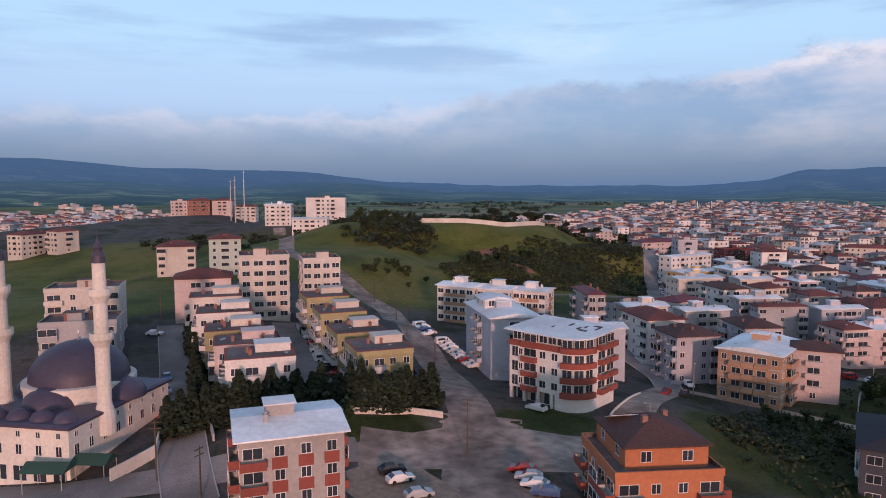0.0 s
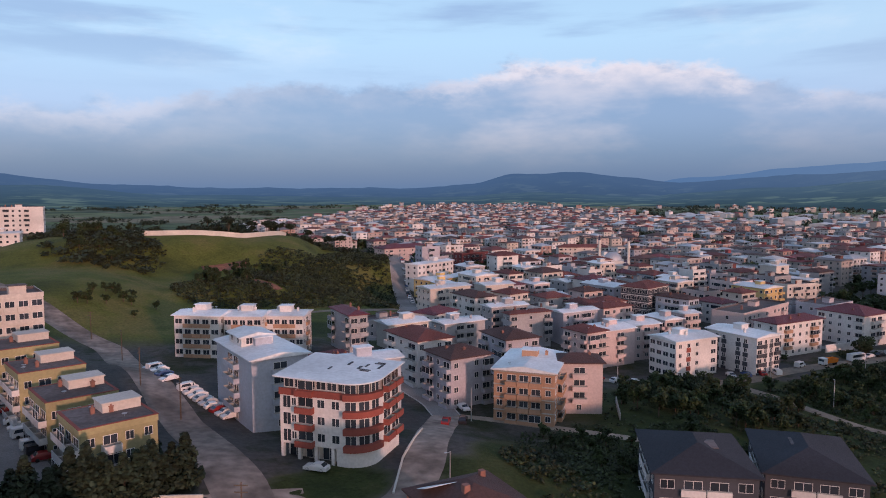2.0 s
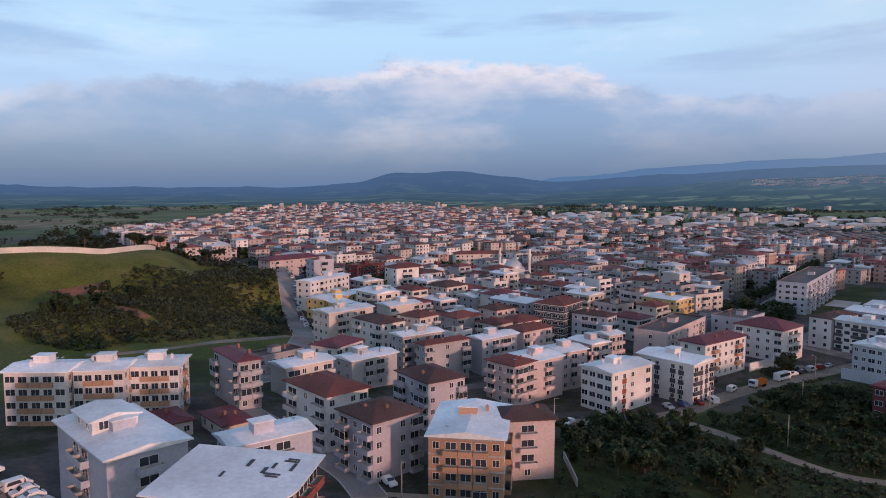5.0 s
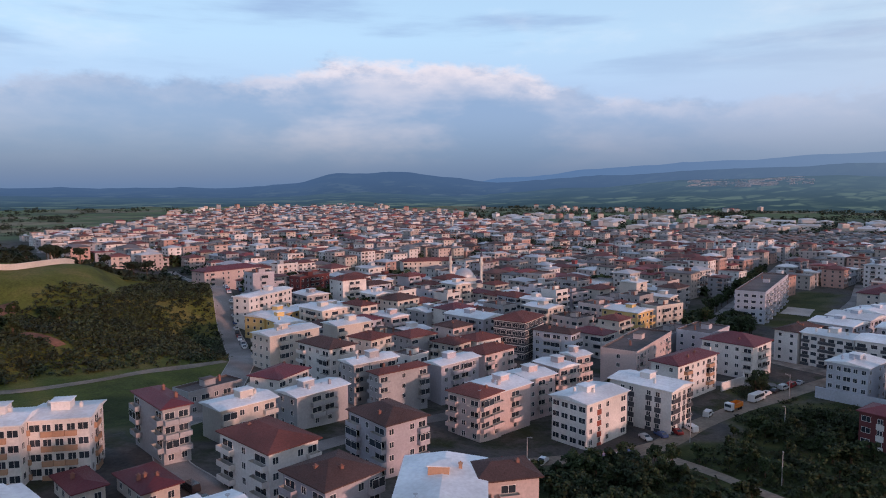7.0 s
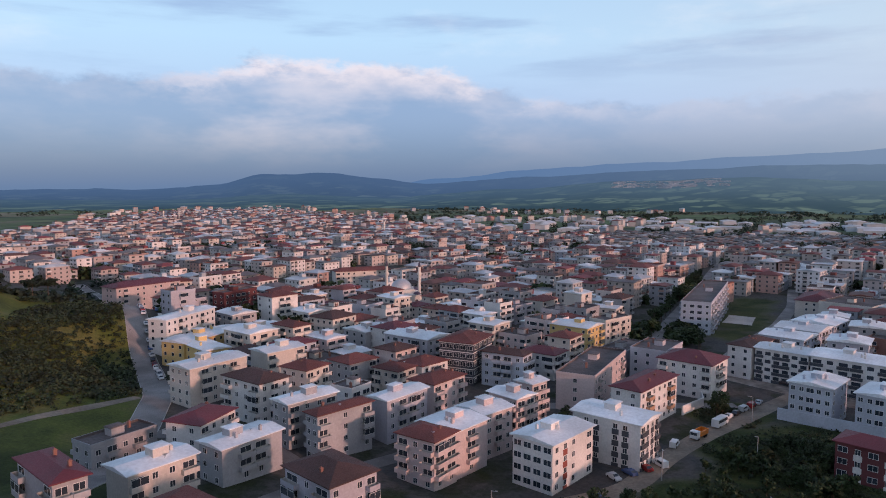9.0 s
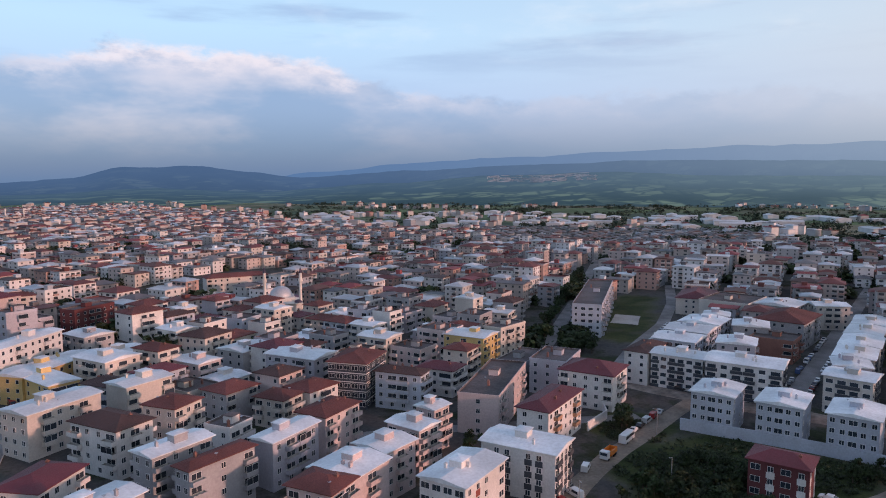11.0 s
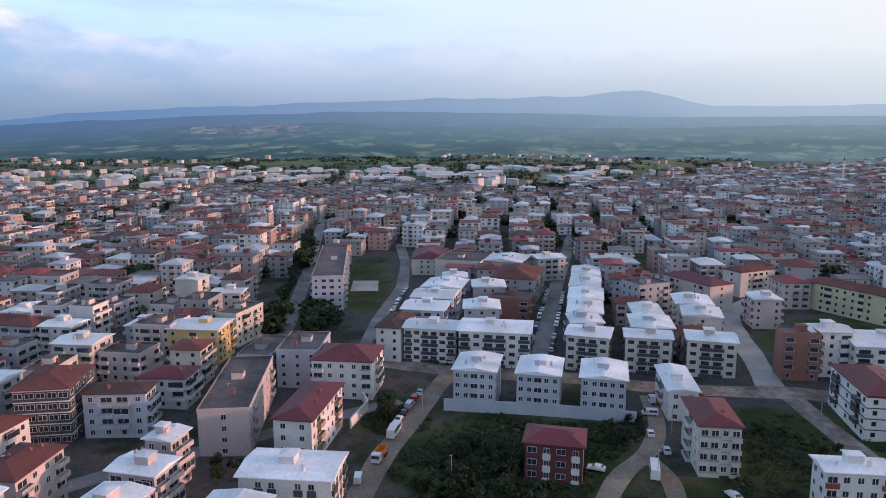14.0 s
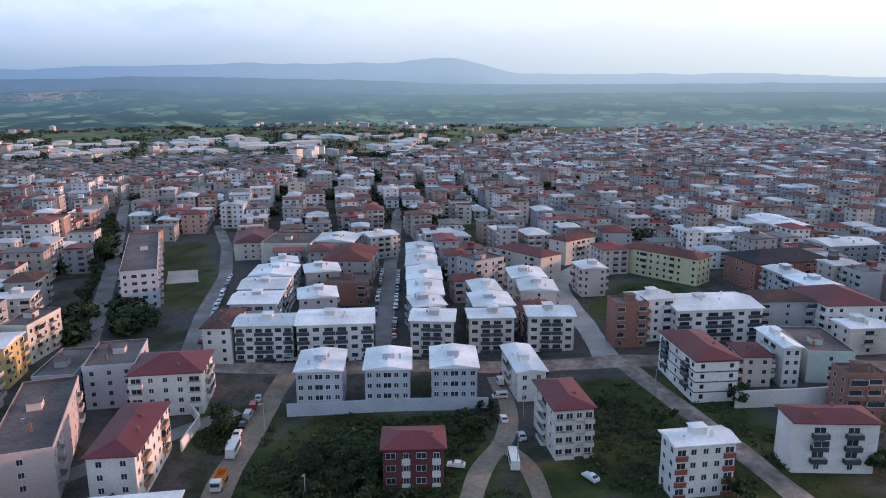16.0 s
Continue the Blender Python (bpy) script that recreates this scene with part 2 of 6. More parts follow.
# ---- mesh helpers ----
class Solid:
    """Collects boxes and other faces, each with the number of its material."""

    def __init__(self):
        self.v, self.f, self.m = [], [], []

    def face(self, pts, mat=0):
        k = len(self.v)
        self.v += pts
        self.f.append(tuple(range(k, k + len(pts))))
        self.m.append(mat)

    def box(self, x0, y0, z0, x1, y1, z1, mat=0, bottom=True):
        k = len(self.v)
        self.v += [(x0, y0, z0), (x1, y0, z0), (x1, y1, z0), (x0, y1, z0), (x0, y0, z1), (x1, y0, z1), (x1, y1, z1), (x0, y1, z1)]
        fs = [(4, 5, 6, 7), (0, 1, 5, 4), (1, 2, 6, 5), (2, 3, 7, 6), (3, 0, 4, 7)] + ([(3, 2, 1, 0)] if bottom else [])
        self.f += [tuple(k + i for i in q) for q in fs]
        self.m += [mat] * len(fs)

    def stack(self, profile, mat=0):
        """A square body: half width, half depth and height from below to above."""
        for (a, b, z), (c, d, y) in zip(profile, profile[1:]):
            lo, hi = [(-a, -b, z), (a, -b, z), (a, b, z), (-a, b, z)], [(-c, -d, y), (c, -d, y), (c, d, y), (-c, d, y)]
            for i in range(4):
                self.face([lo[i], lo[(i + 1) % 4], hi[(i + 1) % 4], hi[i]], mat)
        self.face(hi, mat)

    def tray(self, x0, y0, z0, x1, y1, z1, t, floor, mat=0, rim=0, inner=None):
        """An open box with walls t thick: a balcony, or a flat roof with its parapet."""
        o0 = [(x0, y0, z0), (x1, y0, z0), (x1, y1, z0), (x0, y1, z0)]
        o1 = [(p[0], p[1], z1) for p in o0]
        i1 = [(x0 + t, y0 + t, z1), (x1 - t, y0 + t, z1), (x1 - t, y1 - t, z1), (x0 + t, y1 - t, z1)]
        i0 = [(p[0], p[1], floor) for p in i1]
        for a, b in ((o0, o1), (o1, i1), (i1, i0)):
            for i in range(4):
                j = (i + 1) % 4
                self.face([a[i], a[j], b[j], b[i]], rim if b is not i0 else mat)
        self.face(i0, mat if inner is None else inner)
        self.face(o0[::-1], rim)

    def add(self, other, m, shift=0):
        k = len(self.v)
        self.v += [tuple(m @ Vector(p)) for p in other.v]
        self.f += [tuple(k + i for i in q) for q in other.f]
        self.m += [q + shift for q in other.m]

    def ring(self, profile, sides=24, mat=0, cx=0.0, cy=0.0):
        """A turned body: profile is radius and height from below to above."""
        k = len(self.v)
        for r, z in profile:
            for i in range(sides):
                a = 2 * math.pi * i / sides
                self.v.append((cx + r * math.cos(a), cy + r * math.sin(a), z))
        for j in range(len(profile) - 1):
            for i in range(sides):
                i2 = (i + 1) % sides
                self.f.append((k + j * sides + i, k + j * sides + i2, k + (j + 1) * sides + i2, k + (j + 1) * sides + i))
                self.m.append(mat)
        self.f.append(tuple(k + (len(profile) - 1) * sides + i for i in range(sides)))
        self.m.append(mat)

    def mesh(self, name, mats, smooth=False):
        me = bpy.data.meshes.new(name)
        seen, verts, at = {}, [], []
        for p in self.v:
            key = (round(p[0], 3), round(p[1], 3), round(p[2], 3))
            if key not in seen:
                seen[key] = len(verts)
                verts.append(p)
            at.append(seen[key])
        me.from_pydata(verts, [], [[at[i] for i in q] for q in self.f])
        for q in mats:
            me.materials.append(q)
        me.polygons.foreach_set("material_index", self.m)
        if smooth:
            me.polygons.foreach_set("use_smooth", [True] * len(self.f))
        me.update()
        return me


def part(name, solid, mats, parent, label="", at=None, smooth=False, kind=""):
    data = solid.mesh(name, mats, smooth) if isinstance(solid, Solid) else solid
    ob = new(name, data)
    ob.parent = parent
    if at is not None:
        ob.matrix_basis = at
    return tagged(ob, label, kind=kind)


def thing(name, x, y, z, rot, label, category, group="", kind=""):
    ob = new(name)
    ob.empty_display_size = 0.5
    ob.matrix_basis = pose(x, y, z, 0, 0, rot)
    return tagged(ob, label, category, group, kind)


# ---- the lie of the land ----
# ground heights of the slope between the hill and the plain: x, y, z
SLOPE_A = ((-20, 90, 9), (0, 110, 10), (33, 137, 10.5), (-25, 125, 14.5), (-30, 200, 15), (-5, 135, 13), (0, 237, 9), (33, 220, 8), (30, 165, 8.5), (60, 178, 4.5),
           (78, 155, 4.5), (102, 202, 0.5), (142, 206, -2.5), (100, 100, 1), (60, 100, 6), (190, 284, -1), (223, 205, -2.5), (262, 205, -3), (256, 182, -2.5), (303, 161, -1))
SLOPE_B = ((212, 153, -1.5), (224, 101, -1.5), (197, 77, -1), (266, 105, -3), (288, 68, -1), (369, 14, -1), (-76, 516, 30), (-60, 330, 24), (-90, 210, 18), (-90, 110, 8),
           (40, 300, 7), (90, 280, 2), (120, 350, 1), (150, 480, 0), (20, 360, 16), (0, 30, 6), (100, 30, 0), (-150, 300, 10), (-130, 450, 20), (-200, 60, 2))
SLOPE_C = ((60, 430, 31), (10, 440, 34), (-40, 420, 34), (90, 420, 18), (30, 500, 32), (90, 500, 8), (300, 400, -1), (200, 600, -1), (0, 650, 8), (-200, 700, 5), (-300, 300, 2),
           (400, 200, -2), (300, -100, -1), (100, -150, 0), (-150, -100, 2), (500, 500, -2), (500, -100, -2), (-300, 0, 0), (-150, 600, 24),
           (-112, 290, 18), (-94, 297, 17.5), (-70, 195, 17), (-92, 478, 17), (-122, 515, 26), (-200, 610, 31), (-88, 530, 31))


def smooth(a, b, v):
    v = min(1.0, max(0.0, (v - a) / (b - a)))
    return v * v * (3 - 2 * v)


def ground(x, y):
    sw = sz = 1e-12
    for rows in (SLOPE_A, SLOPE_B, SLOPE_C):
        for px, py, pz in rows:
            w = 1.0 / ((x - px) ** 2 + (y - py) ** 2 + 150.0) ** 2
            sw += w
            sz += w * pz
    z = sz / sw
    r = math.hypot(x - 60, y - 150)
    z += (-2 - z) * smooth(500, 900, r)
    return z


def cover(x, y):
    """Shares of grass, of farmland and of rough vacant lots in the ground at a place."""
    g = lot = 0.0
    for k, rows in enumerate(GREENS):
        for gx, gy, gr in rows:
            q = 1 - smooth(gr * 0.82, gr * 1.12, math.hypot(x - gx, y - gy))
            g = max(g, q)
            if k:
                lot = max(lot, q)
    r = math.hypot(x - 60, y - 150)
    a = math.degrees(math.atan2(x - 60, y - 150))
    f = smooth(-25, 40, r - town_edge(a))
    return g, f, lot


def town_edge(a):
    """How far the houses reach at a heading."""
    return 900 + 1150 * math.exp(-((a - 25) / 13) ** 2) + 900 * smooth(84, 112, a) + 400 * smooth(-10, -40, a) + 100 * math.exp(-((a - 62) / 16) ** 2)


GREENS = (((-20, 400, 75), (50, 400, 70), (-10, 330, 75), (45, 330, 55), (80, 400, 45), (-100, 400, 90), (-70, 320, 45), (-160, 350, 90), (0, 470, 90), (100, 450, 40), (70, 490, 60), (-110, 240, 28), (-140, 255, 45), (-200, 330, 80), (-120, 335, 40), (-99, 212, 17), (-150, 200, 45)),
          ((118, 150, 36), (132, 174, 18), (165, 168, 13), (150, 140, 30), (95, 125, 32), (135, 115, 34), (190, 150, 26), (165, 120, 30), (215, 140, 16), (100, 90, 30), (60, 120, 14), (75, 118, 24), (60, 132, 13), (85, 96, 20), (45, 126, 8), (22, 129, 8), (15, 128, 6), (-20, 118, 9), (-8, 122, 6), (210, 175, 16), (235, 195, 14)),
          ((240, 78, 26), (222, 160, 22), (205, 175, 14), (232, 165, 13), (228, 140, 14), (240, 97, 17), (213, 92, 18), (204, 112, 10), (257, 90, 10), (215, 65, 22), (180, 60, 24), (330, 55, 26), (355, 45, 20), (350, 246, 13), (375, 254, 15), (400, 263, 15), (430, 275, 16), (453, 282, 14), (60, 250, 14), (46, 270, 16), (500, 120, 25), (330, 20, 25)))


def ground_sheet():
    """One sheet of ground out to the far hills, finest near the flight."""
    cx, cy, n = 60.0, 170.0, 320
    radii = [0.0]
    step = 3.2
    while radii[-1] < 4800:
        radii.append(radii[-1] + step)
        if radii[-1] > 260:
            step *= 1.075
    verts, faces, cols = [(cx, cy, ground(cx, cy))], [], [(0, 0, 0, 1)]
    for r in radii[1:]:
        for i in range(n):
            a = 2 * math.pi * i / n
            x, y = cx + r * math.sin(a), cy + r * math.cos(a)
            verts.append((x, y, ground(x, y)))
            cols.append((*cover(x, y), 1))
    for i in range(n):
        faces.append((0, 1 + (i + 1) % n, 1 + i))
    for j in range(len(radii) - 2):
        for i in range(n):
            i2 = (i + 1) % n
            faces.append((1 + j * n + i, 1 + j * n + i2, 1 + (j + 1) * n + i2, 1 + (j + 1) * n + i))
    me = bpy.data.meshes.new("ground")
    me.from_pydata(verts, [], faces)
    at = me.color_attributes.new("cover", "FLOAT_COLOR", "POINT")
    at.data.foreach_set("color", [c for row in cols for c in row])
    me.polygons.foreach_set("use_smooth", [True] * len(faces))
    m = bpy.data.materials.new("town_ground_grass_and_fields")
    m.use_nodes = True
    nd, l = m.node_tree.nodes, m.node_tree.links
    bsdf = nd["Principled BSDF"]
    bsdf.inputs["Roughness"].default_value, bsdf.inputs["Specular IOR Level"].default_value = 0.95, 0.2
    geo = nd.new("ShaderNodeNewGeometry")

    def noisy(scale, detail=4, rough=0.55):
        t = nd.new("ShaderNodeTexNoise")
        t.inputs["Scale"].default_value, t.inputs["Detail"].default_value, t.inputs["Roughness"].default_value = scale, detail, rough
        l.new(geo.outputs["Position"], t.inputs["Vector"])
        return t.outputs[0]

    def shades(v, *stops):
        t = nd.new("ShaderNodeValToRGB")
        while len(t.color_ramp.elements) < len(stops):
            t.color_ramp.elements.new(0.5)
        for e, (p, c) in zip(t.color_ramp.elements, stops):
            e.position, e.color = p, (*c, 1)
        l.new(v, t.inputs[0])
        return t.outputs[0]

    def mixed(f, a, b, kind="MIX"):
        t = nd.new("ShaderNodeMix")
        t.data_type, t.blend_type = "RGBA", kind
        if isinstance(f, float):
            t.inputs[0].default_value = f
        else:
            l.new(f, t.inputs[0])
        l.new(a, t.inputs[6])
        l.new(b, t.inputs[7])
        return t.outputs[2]

    att = nd.new("ShaderNodeAttribute")
    att.attribute_name = "cover"
    sp = nd.new("ShaderNodeSeparateColor")
    l.new(att.outputs["Color"], sp.inputs[0])
    town = shades(noisy(0.045, 6, 0.65), (0.36, (0.060, 0.060, 0.062)), (0.5, (0.095, 0.088, 0.082)), (0.56, (0.055, 0.058, 0.045)), (0.64, (0.034, 0.042, 0.018)))
    town = mixed(0.6, town, shades(noisy(0.9, 5), (0.3, (0.55, 0.55, 0.55)), (0.7, (1.3, 1.3, 1.3))), "MULTIPLY")
    grass = shades(noisy(0.035, 6, 0.6), (0.34, (0.055, 0.068, 0.018)), (0.5, (0.102, 0.118, 0.026)), (0.60, (0.145, 0.135, 0.045)), (0.72, (0.074, 0.092, 0.022)))
    grass = mixed(0.7, grass, shades(noisy(1.1, 6, 0.7), (0.3, (0.45, 0.45, 0.45)), (0.7, (1.45, 1.45, 1.45))), "MULTIPLY")
    rough = shades(noisy(0.06, 6, 0.65), (0.36, (0.022, 0.032, 0.010)), (0.52, (0.042, 0.056, 0.016)), (0.66, (0.075, 0.080, 0.028)))
    rough = mixed(0.7, rough, shades(noisy(1.4, 6, 0.7), (0.3, (0.45, 0.45, 0.45)), (0.7, (1.45, 1.45, 1.45))), "MULTIPLY")
    grass = mixed(sp.outputs[2], grass, rough)
    vor = nd.new("ShaderNodeTexVoronoi")
    vor.inputs["Scale"].default_value = 1.0
    mp = nd.new("ShaderNodeMapping")
    mp.inputs["Scale"].default_value, mp.inputs["Rotation"].default_value = (0.0042, 0.0085, 0.001), (0, 0, 0.5)
    l.new(geo.outputs["Position"], mp.inputs["Vector"])
    l.new(mp.outputs[0], vor.inputs["Vector"])
    hue = nd.new("ShaderNodeSeparateColor")
    l.new(vor.outputs["Color"], hue.inputs[0])
    field = shades(hue.outputs[0], (0.0, (0.060, 0.095, 0.055)), (0.3, (0.12, 0.175, 0.075)), (0.5, (0.16, 0.195, 0.10)), (0.7, (0.065, 0.10, 0.06)), (0.9, (0.22, 0.20, 0.13)))
    field = mixed(0.7, field, shades(noisy(0.02, 5), (0.35, (0.5, 0.5, 0.5)), (0.65, (1.3, 1.3, 1.3))), "MULTIPLY")
    col = mixed(sp.outputs[1], mixed(sp.outputs[0], town, grass), field)
    l.new(col, bsdf.inputs["Base Color"])
    b = nd.new("ShaderNodeBump")
    b.inputs["Strength"].default_value, b.inputs["Distance"].default_value = 0.6, 0.3
    l.new(noisy(0.8, 6, 0.7), b.inputs["Height"])
    l.new(b.outputs[0], bsdf.inputs["Normal"])
    me.materials.append(m)
    me.update()
    return tagged(new("ground", me), "grassy hill, dusty lots and farmland round the town", "ground", kind="structure")


ground_sheet()


def between(rows, a):
    for (a0, v0), (a1, v1) in zip(rows, rows[1:]):
        if a <= a1:
            s = max(0.0, (a - a0) / (a1 - a0))
            s = s * s * (3 - 2 * s)
            return v0 + (v1 - v0) * s
    return rows[-1][1]


# far ridges: heading and degrees above the level
RIDGE_FAR = ((-60, 1.6), (-32, 1.0), (-24, 0.6), (-14, 0.3), (-2, -0.8), (10, -1.0), (20, -1.0), (34, -0.5), (43, 0.8), (51, 1.6), (59, 2.0), (67, 2.4), (76, 2.7), (86, 2.8), (91, 3.25), (98, 1.95), (113, 1.9), (123, 1.5), (160, 1.4))
RIDGE_MID = ((-60, 1.5), (-32, 1.85), (-24, 1.25), (-14, 1.1), (-4, 0.15), (5, -0.1), (19, -0.1), (24, 0.2), (28, 1.1), (33, 1.22), (37, 0.8), (41, 0.35), (50, 0.9), (60, 1.4), (70, 1.7), (80, 1.6), (95, 1.2), (110, 1.2), (160, 1.0))
RIDGE_NEAR = ((-60, 0.0), (-30, 0.2), (-20, -0.3), (-10, 0.1), (0, -0.7), (20, -0.95), (30, -0.5), (38, -0.8), (48, -0.1), (58, 0.55), (66, 0.8), (76, 0.5), (90, 0.4), (105, 0.6), (160, 0.5))


def far_hills(rows, dist, depth, name, rough, foot_dark, foot_pale, ridge, sunlit, foot=-6.0):
    """A belt of distant country that rises to a ridge: woods, hedges and fields that glow, with blue air haze painted
    into their colour.
    """
    s = Solid()
    n, rows_up = 360, 14
    for i in range(n + 1):
        a = -70 + 230 * i / n
        deg = between(rows, a)
        top = 68 + dist * math.tan(radians(deg)) + rough * (noise.noise((a * 0.35, dist * 0.01, 0)) + 0.5 * noise.noise((a * 1.3, dist * 0.01, 5)))
        for j in range(rows_up):
            q = j / (rows_up - 1)
            r = dist - depth + depth * q
            z = foot + (top - foot) * (q ** 1.3) + (0 if j in (0, rows_up - 1) else rough * 0.8 * noise.noise((a * 0.5, q * 3, dist)))
            s.v.append((60 + r * math.sin(radians(a)), 150 + r * math.cos(radians(a)), z))
    for i in range(n):
        for j in range(rows_up - 1):
            p = i * rows_up + j
            s.f.append((p, p + rows_up, p + rows_up + 1, p + 1))
            s.m.append(0)
    m = bpy.data.materials.new(name)
    m.use_nodes = True
    nd, l = m.node_tree.nodes, m.node_tree.links
    bsdf = nd["Principled BSDF"]
    bsdf.inputs["Roughness"].default_value, bsdf.inputs["Specular IOR Level"].default_value = 1.0, 0.0
    geo = nd.new("ShaderNodeNewGeometry")

    def calc(op, a, b):
        t = nd.new("ShaderNodeMath")
        t.operation = op
        for k, v in enumerate((a, b)):
            if isinstance(v, (int, float)):
                t.inputs[k].default_value = v
            else:
                l.new(v, t.inputs[k])
        return t.outputs[0]

    def eased(v, a, b, c=0.0, d=1.0):
        t = nd.new("ShaderNodeMapRange")
        t.interpolation_type = "SMOOTHSTEP"
        for k, q in enumerate((a, b, c, d)):
            t.inputs[k + 1].default_value = q
        l.new(v, t.inputs[0])
        return t.outputs[0]

    def mixed(f, a, b):
        t = nd.new("ShaderNodeMix")
        t.data_type = "RGBA"
        for sock, v in ((t.inputs[0], f), (t.inputs[6], a), (t.inputs[7], b)):
            if isinstance(v, tuple):
                sock.default_value = (*v, 1)
            else:
                l.new(v, sock)
        return t.outputs[2]

    mp = nd.new("ShaderNodeMapping")
    mp.inputs["Scale"].default_value, mp.inputs["Rotation"].default_value = (0.0085, 0.0150, 0.001), (0, 0, 0.6)
    l.new(geo.outputs["Position"], mp.inputs["Vector"])
    vor, rim, nz = nd.new("ShaderNodeTexVoronoi"), nd.new("ShaderNodeTexVoronoi"), nd.new("ShaderNodeTexNoise")
    rim.feature = "DISTANCE_TO_EDGE"
    vor.inputs["Scale"].default_value = rim.inputs["Scale"].default_value = 1.0
    l.new(mp.outputs[0], vor.inputs["Vector"])
    l.new(mp.outputs[0], rim.inputs["Vector"])
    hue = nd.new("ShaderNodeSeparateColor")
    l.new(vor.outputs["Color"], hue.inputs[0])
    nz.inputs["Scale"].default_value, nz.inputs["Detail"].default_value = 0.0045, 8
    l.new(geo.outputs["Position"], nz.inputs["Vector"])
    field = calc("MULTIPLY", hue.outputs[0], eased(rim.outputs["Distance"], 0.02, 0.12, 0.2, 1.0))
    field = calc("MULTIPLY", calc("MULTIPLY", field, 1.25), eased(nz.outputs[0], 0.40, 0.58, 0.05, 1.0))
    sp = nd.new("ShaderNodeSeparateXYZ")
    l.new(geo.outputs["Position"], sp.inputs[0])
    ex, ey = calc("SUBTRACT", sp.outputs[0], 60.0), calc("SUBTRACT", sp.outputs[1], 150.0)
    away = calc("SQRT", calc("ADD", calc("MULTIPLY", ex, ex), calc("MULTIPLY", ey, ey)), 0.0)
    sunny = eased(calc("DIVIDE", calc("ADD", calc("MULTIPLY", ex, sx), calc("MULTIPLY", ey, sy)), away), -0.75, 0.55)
    # painted haze: bluer and denser with distance, paler on the sunward side
    haze_colour = mixed(sunny, ridge, sunlit)
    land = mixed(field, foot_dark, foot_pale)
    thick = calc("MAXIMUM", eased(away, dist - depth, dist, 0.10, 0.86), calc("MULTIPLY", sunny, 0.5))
    # the hills emit this colour themselves; their base is almost black
    l.new(mixed(thick, land, haze_colour), bsdf.inputs["Emission Color"])
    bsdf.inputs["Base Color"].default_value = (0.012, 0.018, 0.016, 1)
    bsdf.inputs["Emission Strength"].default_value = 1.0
    return tagged(new("backdrop", s.mesh(name, [m], True)), "self-lit wooded hills far beyond the plain, blue haze painted in", "hills", kind="structure")


# last two colours: the painted haze away from and towards the sun
far_hills(RIDGE_NEAR, 3300, 1300, "near_slopes_painted_haze", 5, (0.018, 0.040, 0.056), (0.115, 0.165, 0.135), (0.052, 0.100, 0.175), (0.155, 0.225, 0.28), -7.0)
far_hills(RIDGE_MID, 4100, 1000, "middle_ridge_painted_haze", 8, (0.036, 0.072, 0.140), (0.080, 0.128, 0.180), (0.060, 0.115, 0.235), (0.215, 0.290, 0.365))
far_hills(RIDGE_FAR, 4800, 600, "far_ridge_painted_haze", 10, (0.085, 0.15, 0.26), (0.10, 0.17, 0.28), (0.085, 0.170, 0.350), (0.33, 0.405, 0.51))

panels = Solid()
for k in range(9):
    for c in range(90):
        a, r = radians(56.5 + c * 0.1), 2960 + k * 34.0 + 25 * math.sin(c * 0.1)
        if noise.noise((c * 0.11, k * 0.5, 4)) < 0.02 - 0.25 * (1 - abs(c - 45) / 45):
            continue
        q = (r - 2000) / 1300
        x, y = 60 + r * math.sin(a), 150 + r * math.cos(a)
        z = -7 + (75 + 3300 * math.tan(radians(between(RIDGE_NEAR, math.degrees(a))))) * q ** 1.3 + 1.5
        tx, ty = math.cos(a) * 2.4, -math.sin(a) * 2.4
        panels.face([(x - tx, y - ty, z), (x + tx, y + ty, z), (x + tx, y + ty, z + 2.6), (x - tx, y - ty, z + 2.6)])
tagged(new("distant_hamlet", panels.mesh("distant_hamlet", [material("far_pale_walls", (0.34, 0.38, 0.44), 0.7, 0.1, 20, 0.1, 0.0, per="island", spread=0.25)])), "pale rows of new houses on a far slope", "houses", kind="stuff")


# ---- houses ----
PLACED = []          # x, y, half size of what already stands
MESHES = {}


def shared(key, make, mats):
    if key not in MESHES:
        MESHES[key] = make().mesh(key[0], mats)
    return MESHES[key]


def window_solid(w=1.3, h=1.4):
    """One window: a proud frame with two lights set back in it."""
    s = Solid()
    t, p, r = 0.07, 0.06, -0.02
    xs, zs = (-w / 2, -w / 2 + t, -0.035, 0.035, w / 2 - t, w / 2), (0, t, h - t, h)
    for i in range(5):
        for j in range(3):
            q = [(xs[i], -p, zs[j]), (xs[i + 1], -p, zs[j]), (xs[i + 1], -p, zs[j + 1]), (xs[i], -p, zs[j + 1])]
            if j == 1 and i in (1, 3):
                b = [(v[0], r, v[2]) for v in q]
                for k in range(4):
                    s.face([q[k], q[(k + 1) % 4], b[(k + 1) % 4], b[k]], 0)
                s.face(b, 1)
            else:
                s.face(q, 0)
    e = [(-w / 2, -p, 0), (w / 2, -p, 0), (w / 2, -p, h), (-w / 2, -p, h)]
    for k in range(4):
        a, b = e[k], e[(k + 1) % 4]
        s.face([b, a, (a[0], 0.01, a[2]), (b[0], 0.01, b[2])], 0)
    return s


def balcony_solid(w=3.0, out=1.25, high=0.95):
    """A slab with its parapet in one piece, standing out along -y."""
    s = Solid()
    s.tray(-w / 2, -out, -0.16, w / 2, 0.01, high, 0.1, 0.0, 0, 1)
    return s


